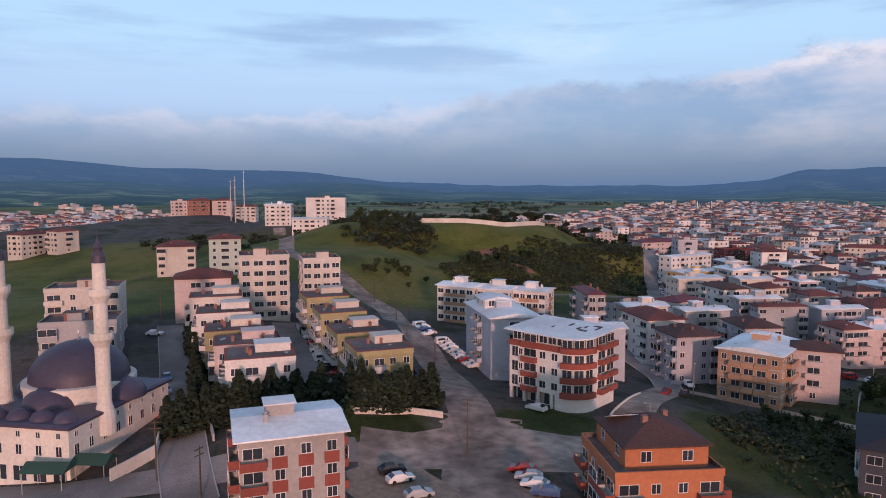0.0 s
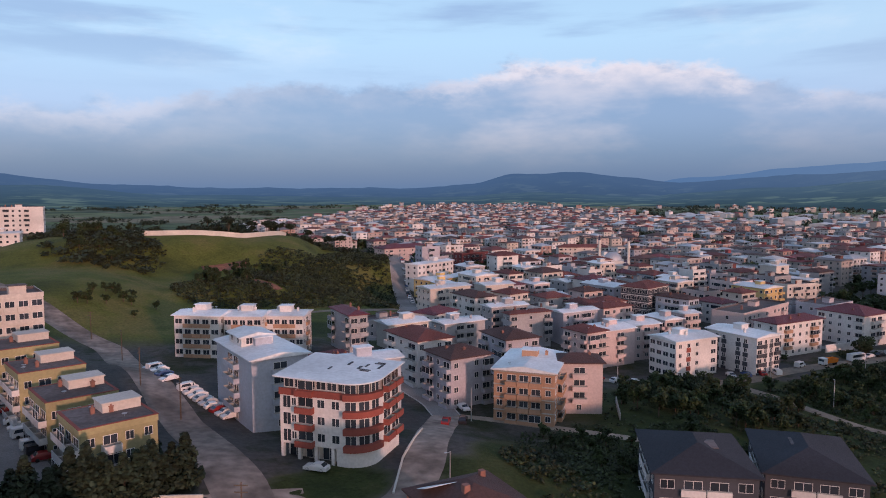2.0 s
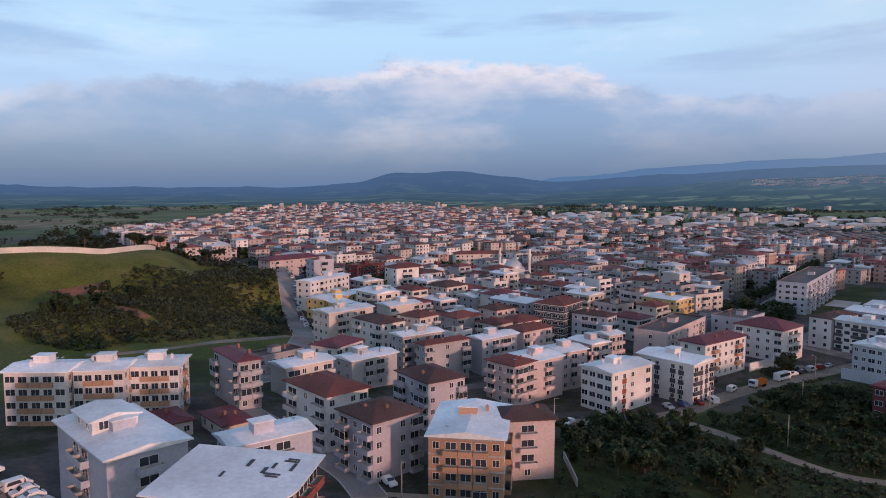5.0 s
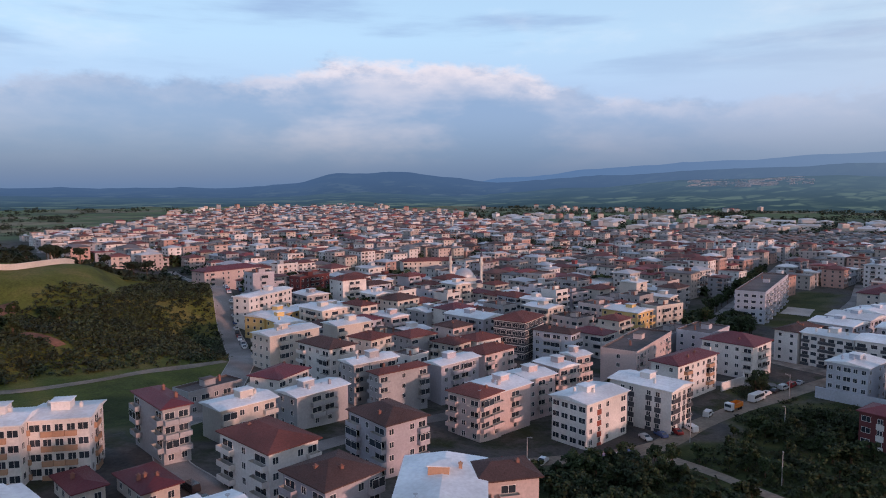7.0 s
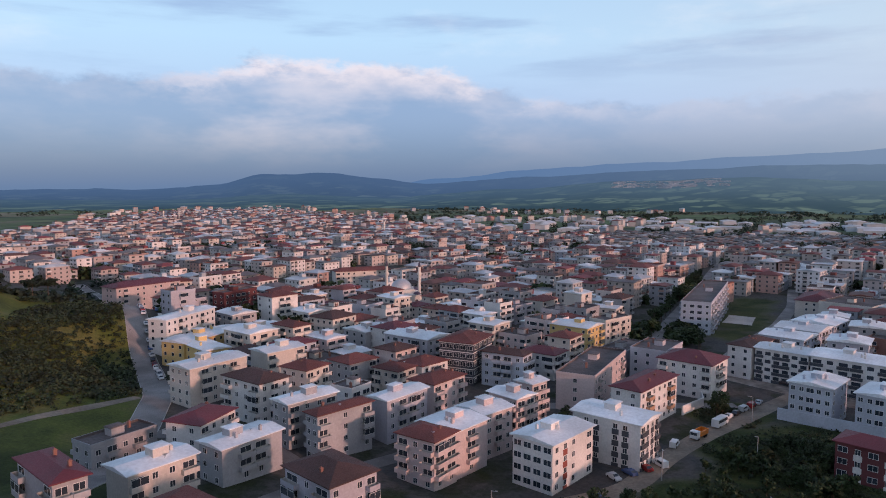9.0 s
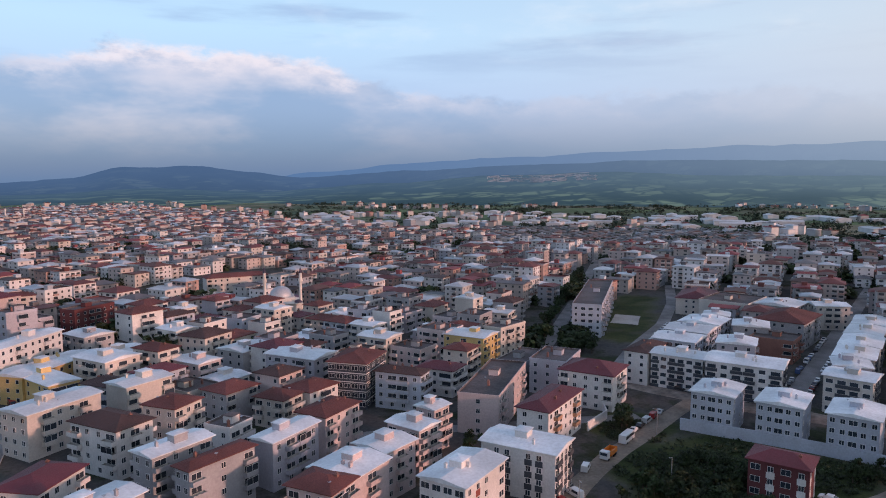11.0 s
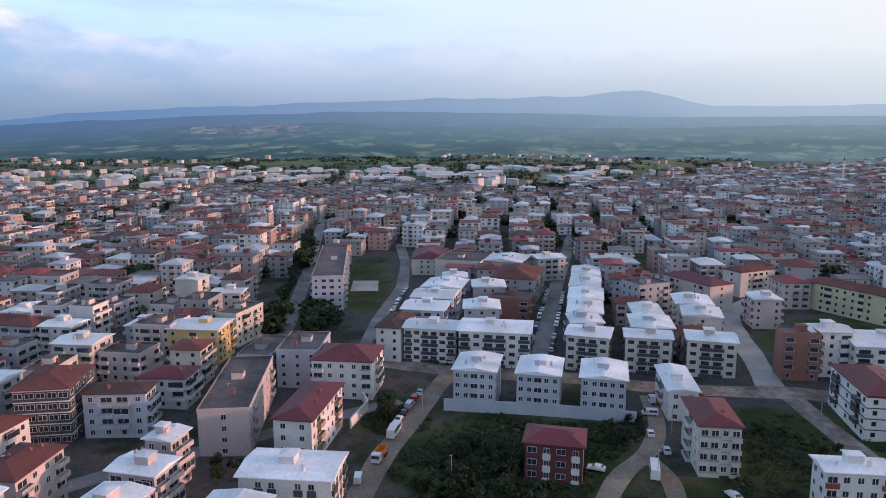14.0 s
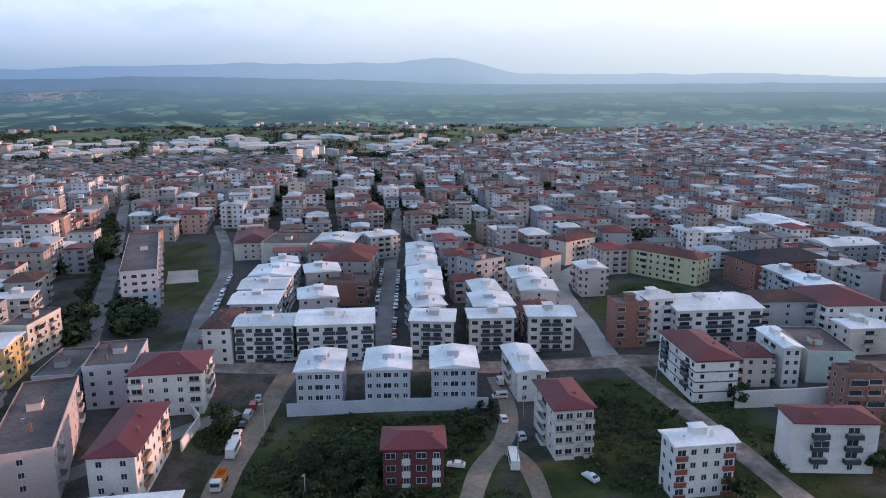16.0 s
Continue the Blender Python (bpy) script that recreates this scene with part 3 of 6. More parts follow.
def hip_solid(w, d, rise, over=0.7, thick=0.22):
    """A hipped roof with eaves; the ridge runs along the longer side."""
    s = Solid()
    a, b = w / 2 + over, d / 2 + over
    s.box(-a, -b, 0, a, b, thick, 0)
    if a >= b:
        r0, r1 = (-(a - b * 0.9), 0, thick + rise), (a - b * 0.9, 0, thick + rise)
        c = [(-a, -b, thick), (a, -b, thick), (a, b, thick), (-a, b, thick)]
        s.face([c[0], c[1], r1, r0]), s.face([c[2], c[3], r0, r1]), s.face([c[1], c[2], r1]), s.face([c[3], c[0], r0])
    else:
        r0, r1 = (0, -(b - a * 0.9), thick + rise), (0, b - a * 0.9, thick + rise)
        c = [(-a, -b, thick), (a, -b, thick), (a, b, thick), (-a, b, thick)]
        s.face([c[1], c[2], r1, r0]), s.face([c[3], c[0], r0, r1]), s.face([c[0], c[1], r0]), s.face([c[2], c[3], r1])
    return s


def gable_solid(w, d, rise, over=0.7, thick=0.2):
    """A low two-sided sheet roof."""
    s = Solid()
    a, b = w / 2 + over, d / 2 + over
    if a >= b:
        p = [(-a, -b, 0), (a, -b, 0), (a, b, 0), (-a, b, 0)]
        r = [(-a, 0, rise), (a, 0, rise)]
        lift = lambda q: (q[0], q[1], q[2] + thick)
        s.face([lift(p[0]), lift(p[1]), lift(r[1]), lift(r[0])])
        s.face([lift(p[2]), lift(p[3]), lift(r[0]), lift(r[1])])
        s.face([p[0], p[1], lift(p[1]), lift(p[0])]), s.face([p[2], p[3], lift(p[3]), lift(p[2])])
        s.face([p[1], p[2], lift(p[2]), lift(r[1]), lift(p[1])]), s.face([p[3], p[0], lift(p[0]), lift(r[0]), lift(p[3])])
        s.face([p[3], p[2], p[1], p[0]])
    else:
        t = gable_solid(d, w, rise, over, thick)
        s.add(t, pose(0, 0, 0, 0, 0, 90))
    return s


def flat_solid(w, d):
    s = Solid()
    s.tray(-w / 2 - 0.12, -d / 2 - 0.12, -0.25, w / 2 + 0.12, d / 2 + 0.12, 0.75, 0.22, 0.1, 0, 1, 0)
    return s


def facades(w, d):
    """The four sides: a matrix that lays x along the side and -y outwards, and its length."""
    return ((pose(0, -d / 2, 0), w), (pose(w / 2, 0, 0, 0, 0, 90), d), (pose(0, d / 2, 0, 0, 0, 180), w), (pose(-w / 2, 0, 0, 0, 0, -90), d))


PATHXY = ((0, 0), (-3, 20), (-2, 45), (5, 64), (14, 84), (26, 106), (41, 125), (65, 141))
WORDS = {"metal": "white sheet-metal roof", "hip": "red tiled hip roof", "hipdark": "dark brown tiled roof", "hipred": "maroon sheet roof", "flat": "flat concrete roof", "black": "black sheet roof"}
TONE = {"white": "white", "cream": "cream", "grey": "grey", "greyblue": "pale blue-grey", "pink": "pale pink", "lav": "lilac-grey", "tan": "tan", "taupe": "taupe", "olive": "olive-green", "yellow": "yellow",
        "lemon": "pale yellow", "orange": "orange", "maroon": "maroon", "rust": "rust-red", "dark": "charcoal", "brick": "raw brick", "beige": "beige", "mint": "pale green"}
NUMBER = {1: "single-storey", 2: "two-storey", 3: "three-storey", 4: "four-storey", 5: "five-storey", 6: "six-storey", 7: "seven-storey"}


def block(x, y, w, d, rot, fl, roof="metal", wall="cream", accent=None, pats=None, sh=3.0, head=None, seed=None, glazed=False, bands=False, drop=0.0, group="", shops=False, detail=None, rise=None):
    """An apartment building of fl storeys; pats: for each side a row of letters: W window, B balcony, D wide window, . plain."""
    rnd = random.Random(seed if seed is not None else int(x * 13 + y * 7))
    w, d = max(w, 5.0), max(d, 5.0)
    near = min(math.hypot(x - px, y - py) for px, py in PATHXY)
    near = near < 205 if detail is None else detail
    c, sn = math.cos(radians(rot)), math.sin(radians(rot))
    z = min(ground(x + c * a * w / 2 - sn * b * d / 2, y + sn * a * w / 2 + c * b * d / 2) for a in (-1, 0, 1) for b in (-1, 0, 1))
    z = max(z, ground(x, y) - 1.5) - drop
    top = ground(x, y) - z - drop + fl * sh + 0.3
    PLACED.append((x, y, max(w, d) / 2))
    label = f"{TONE[wall]} {NUMBER[fl]} apartment building with {WORDS[roof]}"
    if accent:
        label += f" and {TONE[accent]} trim"
    home = thing("apartment_building", x, y, z, rot, label, "building", group or "apartment buildings of the town")
    body = Solid()
    body.box(-w / 2, -d / 2, -1.5, w / 2, d / 2, top, 0)
    if bands:
        for f in range(1, fl + 1):
            zz = top - 0.3 - (fl - f) * sh
            ring = Solid()
            ring.stack([(w / 2, d / 2, zz - 0.2), (w / 2 + 0.07, d / 2 + 0.07, zz - 0.2), (w / 2 + 0.07, d / 2 + 0.07, zz + 0.1), (w / 2, d / 2, zz + 0.1)])
            part("string_course", ring, [WALL[accent] if accent else CONCRETE], home)
    trim = WALL[accent] if accent else CONCRETE
    part("wall", body, [WALL[wall], trim], home)
    wide = min(w, d)
    if roof == "metal":
        rs = gable_solid(w, d, rise or max(0.7, wide * 0.075))
    elif roof == "flat":
        rs = flat_solid(w, d)
    else:
        rs = hip_solid(w, d, rise or wide * 0.17)
    rf = part("roof", rs, [ROOF[roof], WALL[wall]], home, at=pose(0, 0, top + 0.004))
    # stair head and chimneys
    if head is None:
        head = roof in ("metal", "flat")
    if head:
        hs = Solid()
        hw, hd = min(3.6, w * 0.34), min(3.2, d * 0.34)
        hs.stack([(hw / 2, hd / 2, 0), (hw / 2, hd / 2, 2.0)], 0)
        hs.stack([(hw / 2, hd / 2, 2.0), (hw / 2 + 0.3, hd / 2 + 0.3, 2.0), (hw / 2 + 0.3, hd / 2 + 0.3, 2.14), (0.02, 0.02, 2.4)], 1)
        part("stair_head", hs, [WALL[wall], ROOF["metal" if roof == "metal" else "flat"]], home, at=pose(rnd.uniform(-0.12, 0.12) * w, rnd.uniform(-0.1, 0.1) * d, top + (0.5 if roof == "metal" else 0.1)))
    for i in range(rnd.randint(1, 3)):
        cs = Solid()
        cs.stack([(0.3, 0.3, -0.6), (0.3, 0.3, 1.1), (0.38, 0.38, 1.1), (0.38, 0.38, 1.22), (0.15, 0.15, 1.22), (0.12, 0.12, 1.5)], 0)
        part("chimney", cs, [WALL["brick" if roof != "metal" else wall], CONCRETE], home, at=pose(rnd.uniform(-0.33, 0.33) * w, rnd.uniform(-0.3, 0.3) * d, top + 0.6))
    if near and roof in ("metal", "flat", "hip"):
        for i in range(rnd.randint(0, 2)):
            ds = Solid()
            ds.ring([(0.03, -0.5), (0.03, 0.55), (0.28, 0.62), (0.42, 0.75)], 10, 0)
            part("satellite_dish", ds, [METAL], home, at=pose(rnd.uniform(-0.4, 0.4) * w, rnd.uniform(-0.4, 0.4) * d, top + 0.5))
    # openings
    wins, bals = Solid(), Solid()
    for k, (m, length) in enumerate(facades(w, d)):
        n = max(2, int(length / 3.5))
        if pats and pats[k] is not None:
            row = pats[k]
            n = len(row)
        else:
            half = [rnd.choice("WW." if length >= wide * 1.02 else "W.W") for _ in range((n + 1) // 2)]
            if length >= wide * 1.02 or k == 0:
                half[rnd.randrange(len(half))] = "B"
            row = "".join(half + half[::-1][n % 2:])
        cell = length / n if n else 1
        for f in range(fl):
            zz = top - 0.3 - (fl - f) * sh
            for i, ch in enumerate(row):
                u = -length / 2 + (i + 0.5) * cell
                if f == 0 and ch in "BD" and not pats:
                    ch = "W"
                if shops and f == 0 and k in (0, 3):
                    ch = "S"
                if ch == ".":
                    continue
                items = []
                if ch in "BL":
                    bw = round(min(cell * 0.96, 5.0), 1)
                    out = 1.25 if ch == "B" else 0.55
                    tone = accent or wall
                    items.append(("balcony", (lambda: balcony_solid(bw, out)), ("balcony", bw, out, tone), [CONCRETE, WALL[tone]], m @ pose(u, 0, zz + 0.02), bw, 1))
                    dw = round(bw * 0.76, 1)
                    items.append(("balcony_door", (lambda: window_solid(dw, 2.3)), ("window", dw, 2.3), [FRAME, GLASS], m @ pose(u, 0, zz + 0.05), dw, 2.3))
                    if ch == "B" and (glazed or rnd.random() < 0.15):
                        items.append(("glazing", (lambda: window_solid(bw, 1.65)), ("window", bw, 1.65), [FRAME, GLASS], m @ pose(u, -1.2, zz + 0.98), bw, 1.65))
                else:
                    ww, hh, up0 = {"W": (1.3, 1.4, 0.95), "P": (1.3, 1.4, 0.95), "D": (2.2, 1.5, 0.9), "T": (1.0, 2.1, 0.4), "S": (cell * 0.85, 2.3, 0.1)}[ch]
                    ww = round(min(ww, cell * 0.9), 1)
                    items.append(("window", (lambda: window_solid(ww, hh)), ("window", ww, hh), [FRAME, GLASS], m @ pose(u, 0, zz + up0), ww, hh))
                if ch == "P" and near:
                    ps = Solid()
                    ps.box(-0.95, -0.045, -1.5, 0.95, 0.0, -0.004)
                    part("panel", ps, [trim], home, at=m @ pose(u, 0, zz + 0.9))
                for name, sol, key, mats, mm, iw, ih in items:
                    if near:
                        part(name, shared(key, sol, mats), None, home, at=mm)
                    elif name == "balcony":
                        bals.add(sol(), mm)
                    else:
                        q = Solid()
                        a, b2 = iw / 2, 0.08
                        o, i2 = [(-a, -0.04, 0), (a, -0.04, 0), (a, -0.04, ih), (-a, -0.04, ih)], [(-a + b2, -0.03, b2), (a - b2, -0.03, b2), (a - b2, -0.03, ih - b2), (-a + b2, -0.03, ih - b2)]
                        for k2 in range(4):
                            q.face([o[k2], o[(k2 + 1) % 4], i2[(k2 + 1) % 4], i2[k2]], 0)
                        q.face(i2, 1)
                        wins.add(q, mm)
    if wins.v:
        part("windows", wins, [FRAME, GLASS], home, "white-framed windows", kind="stuff")
    if bals.v:
        part("balconies", bals, [CONCRETE, WALL[accent or wall]], home, "balconies with solid parapets", kind="stuff")
    return home



def corner_building(x, y, rot):
    """Five storeys over the junction: arcade, red balconies, a rounded corner and a glazed top floor."""
    w, d, r, base = 17.0, 13.5, 4.5, 10.3
    PLACED.append((x, y, 9))
    home = thing("apartment_building", x, y, base, rot, "white corner apartment building with rust-red balconies above an arcade", "building", "apartment buildings of the town")

    def outline(off):
        cx, cy = w / 2 - r, -d / 2 + r
        arc = [(cx + (r + off) * math.cos(radians(a)), cy + (r + off) * math.sin(radians(a))) for a in range(-90, 1, 10)]
        return [(-w / 2 - off, -d / 2 - off)] + arc + [(w / 2 + off, d / 2 + off), (-w / 2 - off, d / 2 + off)]

    def prism(poly, z0, z1, mat=0, lift=None):
        s = Solid()
        n = len(poly)
        top = [(p[0], p[1], z1 + (lift(p) if lift else 0)) for p in poly]
        bot = [(p[0], p[1], z0 + (lift(p) if lift else 0)) for p in poly]
        for i in range(n):
            j = (i + 1) % n
            s.face([bot[i], bot[j], top[j], top[i]], mat)
        s.face(top, mat)
        s.face(bot[::-1], mat)
        return s

    part("wall", prism(outline(0), 3.2, 12.2), [WALL["white"]], home)
    part("top_storey", prism(outline(-0.5), 12.2, 15.0), [WALL["taupe"]], home)
    part("shop_wall", prism([(-w / 2 + 0.4, -d / 2 + 2.0), (w / 2 - 6, -d / 2 + 2.0), (w / 2 - 6, d / 2 - 0.2), (-w / 2 + 0.4, d / 2 - 0.2)], -1.0, 3.2), [WALL["cream"]], home)
    ol = outline(0)
    part("podium", prism([(w / 2 - 6.0, -d / 2 + 0.05)] + ol[1:11] + [(w / 2, d / 2), (w / 2 - 6.0, d / 2)], -6.0, 3.19), [WALL["white"]], home, "white rendered podium")
    for i in range(4):
        s = Solid()
        s.box(-0.3, -0.3, -1.0, 0.3, 0.3, 3.2)
        part("column", s, [WALL["white"]], home, at=pose(-w / 2 + 0.35 + i * 3.3, -d / 2 + 0.35, 0))
    for i in range(3):
        part("shop_window", shared(("window", 2.6, 2.5), lambda: window_solid(2.6, 2.5), [FRAME, GLASS]), None, home, at=pose(-w / 2 + 2.0 + i * 3.3, -d / 2 + 2.0, 0.2))
    cx, cy = w / 2 - r, -d / 2 + r

    def sector(r0, r1, a0, a1, z0, z1):
        n = 10
        inner = [(cx + r0 * math.cos(radians(a0 + (a1 - a0) * i / n)), cy + r0 * math.sin(radians(a0 + (a1 - a0) * i / n))) for i in range(n + 1)]
        outer = [(cx + r1 * math.cos(radians(a0 + (a1 - a0) * i / n)), cy + r1 * math.sin(radians(a0 + (a1 - a0) * i / n))) for i in range(n + 1)]
        return prism(inner + outer[::-1], z0, z1)

    for f in range(1, 5):
        z = 3.2 + (f - 1) * 3.0
        # curved balcony round the corner
        b = part("balcony", sector(r + 0.02, r + 1.0, -88, -2, z - 0.15, z + 0.95), [WALL["rust"]], home, "rust-red curved balcony")
        for a in (-75, -45, -15):
            m = pose(cx, cy, z, 0, 0, a + 90) @ pose(0, -r * 0.995, 0.1)
            part("balcony_door", shared(("window", 2.0, 2.4), lambda: window_solid(2.0, 2.4), [FRAME, GLASS]), None, home, at=m)
        # straight balcony of the front and those of the side
        for m, wide in ((pose(-3.4, -d / 2, z), 3.4), (pose(w / 2, 1.2, z, 0, 0, 90), 3.2), (pose(w / 2, 4.9, z, 0, 0, 90), 3.2)):
            part("balcony", shared(("balcony", wide, "corner"), lambda: balcony_solid(wide, 1.1), [CONCRETE, WALL["rust"]]), None, home, "rust-red balcony", at=m @ pose(0, 0, 0.02))
            part("balcony_door", shared(("window", 3.0, 2.5), lambda: window_solid(3.0, 2.5), [FRAME, GLASS]), None, home, at=m @ pose(0, 0, 0.05))
        if f < 4:
            for u, ww, hh, up0 in ((-7.1, 1.6, 2.2, 0.4), (-5.7, 1.0, 1.4, 0.9), (-0.4, 1.5, 1.5, 0.9), (2.4, 1.5, 1.5, 0.9)):
                part("window", shared(("window", ww, hh), lambda: window_solid(ww, hh), [FRAME, GLASS]), None, home, at=pose(u, -d / 2, z + up0))
            for m, length in (facades(w, d)[2], facades(w, d)[3]):
                for u in (-0.3, 0.0, 0.3):
                    part("window", shared(("window", 1.5, 1.5), lambda: window_solid(1.5, 1.5), [FRAME, GLASS]), None, home, at=m @ pose(u * length, 0, z + 0.9))
        else:
            s = Solid()
            s.box(-w / 2 - 0.1, -d / 2 - 0.25, z - 0.25, w / 2 - r, -d / 2 - 0.003, z + 0.95)
            part("parapet", s, [WALL["rust"]], home, "rust-red parapet of the top floor")
            for i in range(6):
                part("window", shared(("window", 1.9, 1.7), lambda: window_solid(1.9, 1.7), [FRAME, GLASS]), None, home, at=pose(-w / 2 + 1.6 + i * 2.1, -d / 2 + 0.5, z + 1.0))
    slope = lambda p: 0.045 * (p[1] + d / 2) - 0.02 * (p[0] + w / 2)
    part("roof", prism(outline(0.9), 15.2, 15.4, 0, slope), [ROOF["metal"]], home, "white sheet-metal roof with torn strips")
    gap = random.Random(2)
    for i in range(9):
        u, v = gap.uniform(-3.5, 6.5), gap.uniform(-2.0, 5.5)
        s = Solid()
        s.box(-gap.uniform(0.15, 0.3), -gap.uniform(0.5, 1.3), 0, gap.uniform(0.15, 0.3), gap.uniform(0.5, 1.2), 0.05)
        part("roof_gap", s, [WALL["dark"]], home, "dark gap in the roof sheets", at=pose(u, v, 15.42 + slope((u, v)), 2.6, 1.1, gap.choice((0, 0, 90))))


# ---- the houses nearest the flight ----
block(-20.4, 88.9, 12.8, 12.0, 18.5, 5, 'metal', 'taupe', accent='rust', pats=('BPPP', 'PBP', 'PBBP', 'BPB'))
corner_building(24.8, 142.6, -40.8)
block(37.1, 170.4, 14.4, 7.4, 4.1, 4, 'metal', 'greyblue')
wide_house = block(14.6, 173.7, 12.0, 23.2, 12.4, 5, 'metal', 'greyblue')
block(6.7, 237.9, 13.8, 10.6, -29.7, 4, 'metal', 'white', accent='tan', pats=('DLLLD', 'WLW', 'W.W', 'WLW'))
block(18.8, 234.0, 11.0, 10.6, -24.7, 4, 'metal', 'white', accent='tan', pats=('DLLLD', 'WLW', 'W.W', 'WLW'))
block(30.7, 233.0, 11.1, 10.6, -24.5, 4, 'metal', 'white', accent='tan', pats=('DLLLD', 'WLW', 'W.W', 'WLW'))
block(49.0, 231.9, 5.8, 17.3, 5.7, 4, 'hipred', 'grey')
block(61.6, 202.5, 11.1, 17.5, 10.4, 4, 'hip', 'white', pats=('W.WB', 'WBW', 'WBW', 'BWB'))
block(64.3, 180.7, 12.0, 12.0, 10.1, 4, 'hipdark', 'lav', pats=('W.WB', 'WBW', 'WBW', 'BWB'))
block(95.1, 211.7, 11.7, 15.2, 3.4, 4, 'hipdark', 'lav', pats=('W.WB', 'WBW', 'WBW', 'BWB'))
block(68.5, 237.1, 14.8, 8.8, 9.5, 3, 'metal', 'cream')
block(92.0, 244.9, 17.0, 8.7, 10.6, 3, 'metal', 'grey')
block(153.5, 200.5, 18.5, 11.5, 5.5, 4, 'metal', 'white', accent='rust', pats=('WPW.D', 'DDD', 'WDDW', 'DDDD'))
block(175.5, 197.1, 11.9, 19.2, 8.4, 4, 'metal', 'white', accent='dark', pats=('LPPL', 'LLLLL', 'WLLW', '.PP.PP.'))
block(77.1, 165.5, 14.0, 19.7, -40.1, 4, 'metal', 'tan', bands=True, pats=('WBBBW', 'WBBBW', 'WBBW', 'WLLLW'))
block(88.4, 163.6, 11.1, 8.6, -23.0, 4, 'hipdark', 'pink')
block(210.1, 209.4, 25.6, 9.7, 5.6, 4, 'hipred', 'white', accent='tan')
block(250.7, 214.8, 16.7, 18.9, 7.3, 4, 'hipred', 'white')
block(257.3, 233.1, 20.3, 13.5, 12.1, 4, 'flat', 'lav')
block(257.5, 247.5, 22.1, 10.9, 6.9, 3, 'flat', 'grey')
block(217.2, 234.0, 40.9, 12.7, 19.5, 4, 'flat', 'pink')
block(377.8, 274.2, 86.0, 14.0, 20.4, 5, 'flat', 'greyblue', pats=('WBWWBWWBWWBWWBWWBWWBW', 'WBBW', 'WBWWBWWBWWBWWBWWBWWBW', 'WDDW'))
block(264.5, 276.5, 14.3, 18.0, 9.2, 4, 'metal', 'yellow')
block(287.7, 274.6, 19.1, 9.0, -2.3, 4, 'flat', 'beige')
block(290.4, 211.5, 20.9, 9.1, 1.4, 4, 'hipdark', 'white')
block(287.9, 196.8, 12.3, 18.7, 3.0, 4, 'metal', 'white', accent='dark', pats=('WLLW', 'WLLWLLW', 'WW.W', 'LDLLDL'))
block(287.5, 173.5, 16.1, 24.6, 5.1, 4, 'metal', 'white', accent='dark', pats=('WLLW', 'WLLWLLW', 'WW.W', 'LDLLDL'))
block(312.3, 205.7, 16.1, 16.7, 2.3, 4, 'metal', 'greyblue')
block(331.5, 207.1, 16.9, 17.3, 2.4, 4, 'metal', 'greyblue')
block(353.0, 208.1, 18.9, 17.5, 1.2, 4, 'metal', 'greyblue')
block(442.9, 239.5, 34.9, 19.2, 11.5, 3, 'hipred', 'cream')
block(422.4, 214.0, 31.2, 25.2, -3.4, 4, 'flat', 'cream')
block(423.8, 190.7, 21.4, 20.0, -6.3, 4, 'metal', 'grey')
block(386.2, 179.5, 30.8, 21.1, -3.6, 4, 'hip', 'grey')
block(348.3, 176.8, 16.2, 17.0, -0.8, 3, 'flat', 'brick')
block(434.9, 170.3, 14.7, 16.1, 28.9, 4, 'metal', 'cream')
block(288.6, 141.1, 12.9, 14.1, -4.2, 4, 'metal', 'beige', accent='dark', pats=('WLLW', 'WW', 'WLLW', 'DLLD'))
block(321.8, 144.1, 19.5, 12.8, 2.4, 4, 'metal', 'beige', accent='dark', pats=('WLLW', 'WW', 'WLLW', 'DLLD'))
block(345.1, 144.9, 21.3, 13.6, 1.9, 4, 'metal', 'beige', accent='dark', pats=('WLLW', 'WW', 'WLLW', 'DLLD'))
block(370.3, 146.3, 21.9, 13.1, 0.8, 4, 'metal', 'beige', accent='dark', pats=('WLLW', 'WW', 'WLLW', 'DLLD'))
block(396.8, 147.3, 23.2, 12.8, 2.7, 4, 'metal', 'beige', accent='dark', pats=('WLLW', 'WW', 'WLLW', 'DLLD'))
block(250.5, 172.7, 15.5, 12.3, 2.6, 4, 'metal', 'greyblue', pats=('W.WW', 'WWW', 'W.WW', 'WWDWW'))
block(250.9, 153.9, 15.6, 12.2, 1.4, 4, 'metal', 'greyblue', pats=('W.WW', 'WWW', 'W.WW', 'WWDWW'))
block(252.0, 135.4, 15.8, 12.5, 0.5, 4, 'metal', 'greyblue', pats=('W.WW', 'WWW', 'W.WW', 'WWDWW'))
block(208.4, 145.7, 9.7, 13.3, 1.4, 3, 'hipred', 'maroon', accent='white', pats=('P.P', 'PLP', 'P.P', 'DPDP'), detail=True)
block(260.5, 114.4, 21.5, 8.2, 6.4, 3, 'metal', 'white')
block(225.0, 109.1, 17.5, 9.5, 7.4, 4, 'hipred', 'cream', bands=True, pats=('WWW', 'WBW', 'WBW', 'BBWB'))
block(201.4, 84.3, 6.6, 13.5, 7.5, 4, 'metal', 'white', accent='rust', pats=('W.W', 'WLLW', 'WW', 'LWWWL'))
block(293.2, 121.6, 10.6, 15.2, 2.1, 4, 'metal', 'beige', accent='dark', pats=('WLLW', 'WW', 'WLLW', 'DLLD'))
block(295.0, 101.0, 11.9, 15.5, -0.8, 4, 'metal', 'beige', accent='dark', pats=('WLLW', 'WW', 'WLLW', 'DLLD'))
block(345.8, 102.4, 16.8, 13.8, 2.8, 4, 'metal', 'cream')
block(326.1, 100.7, 15.6, 13.6, -1.6, 4, 'metal', 'cream')
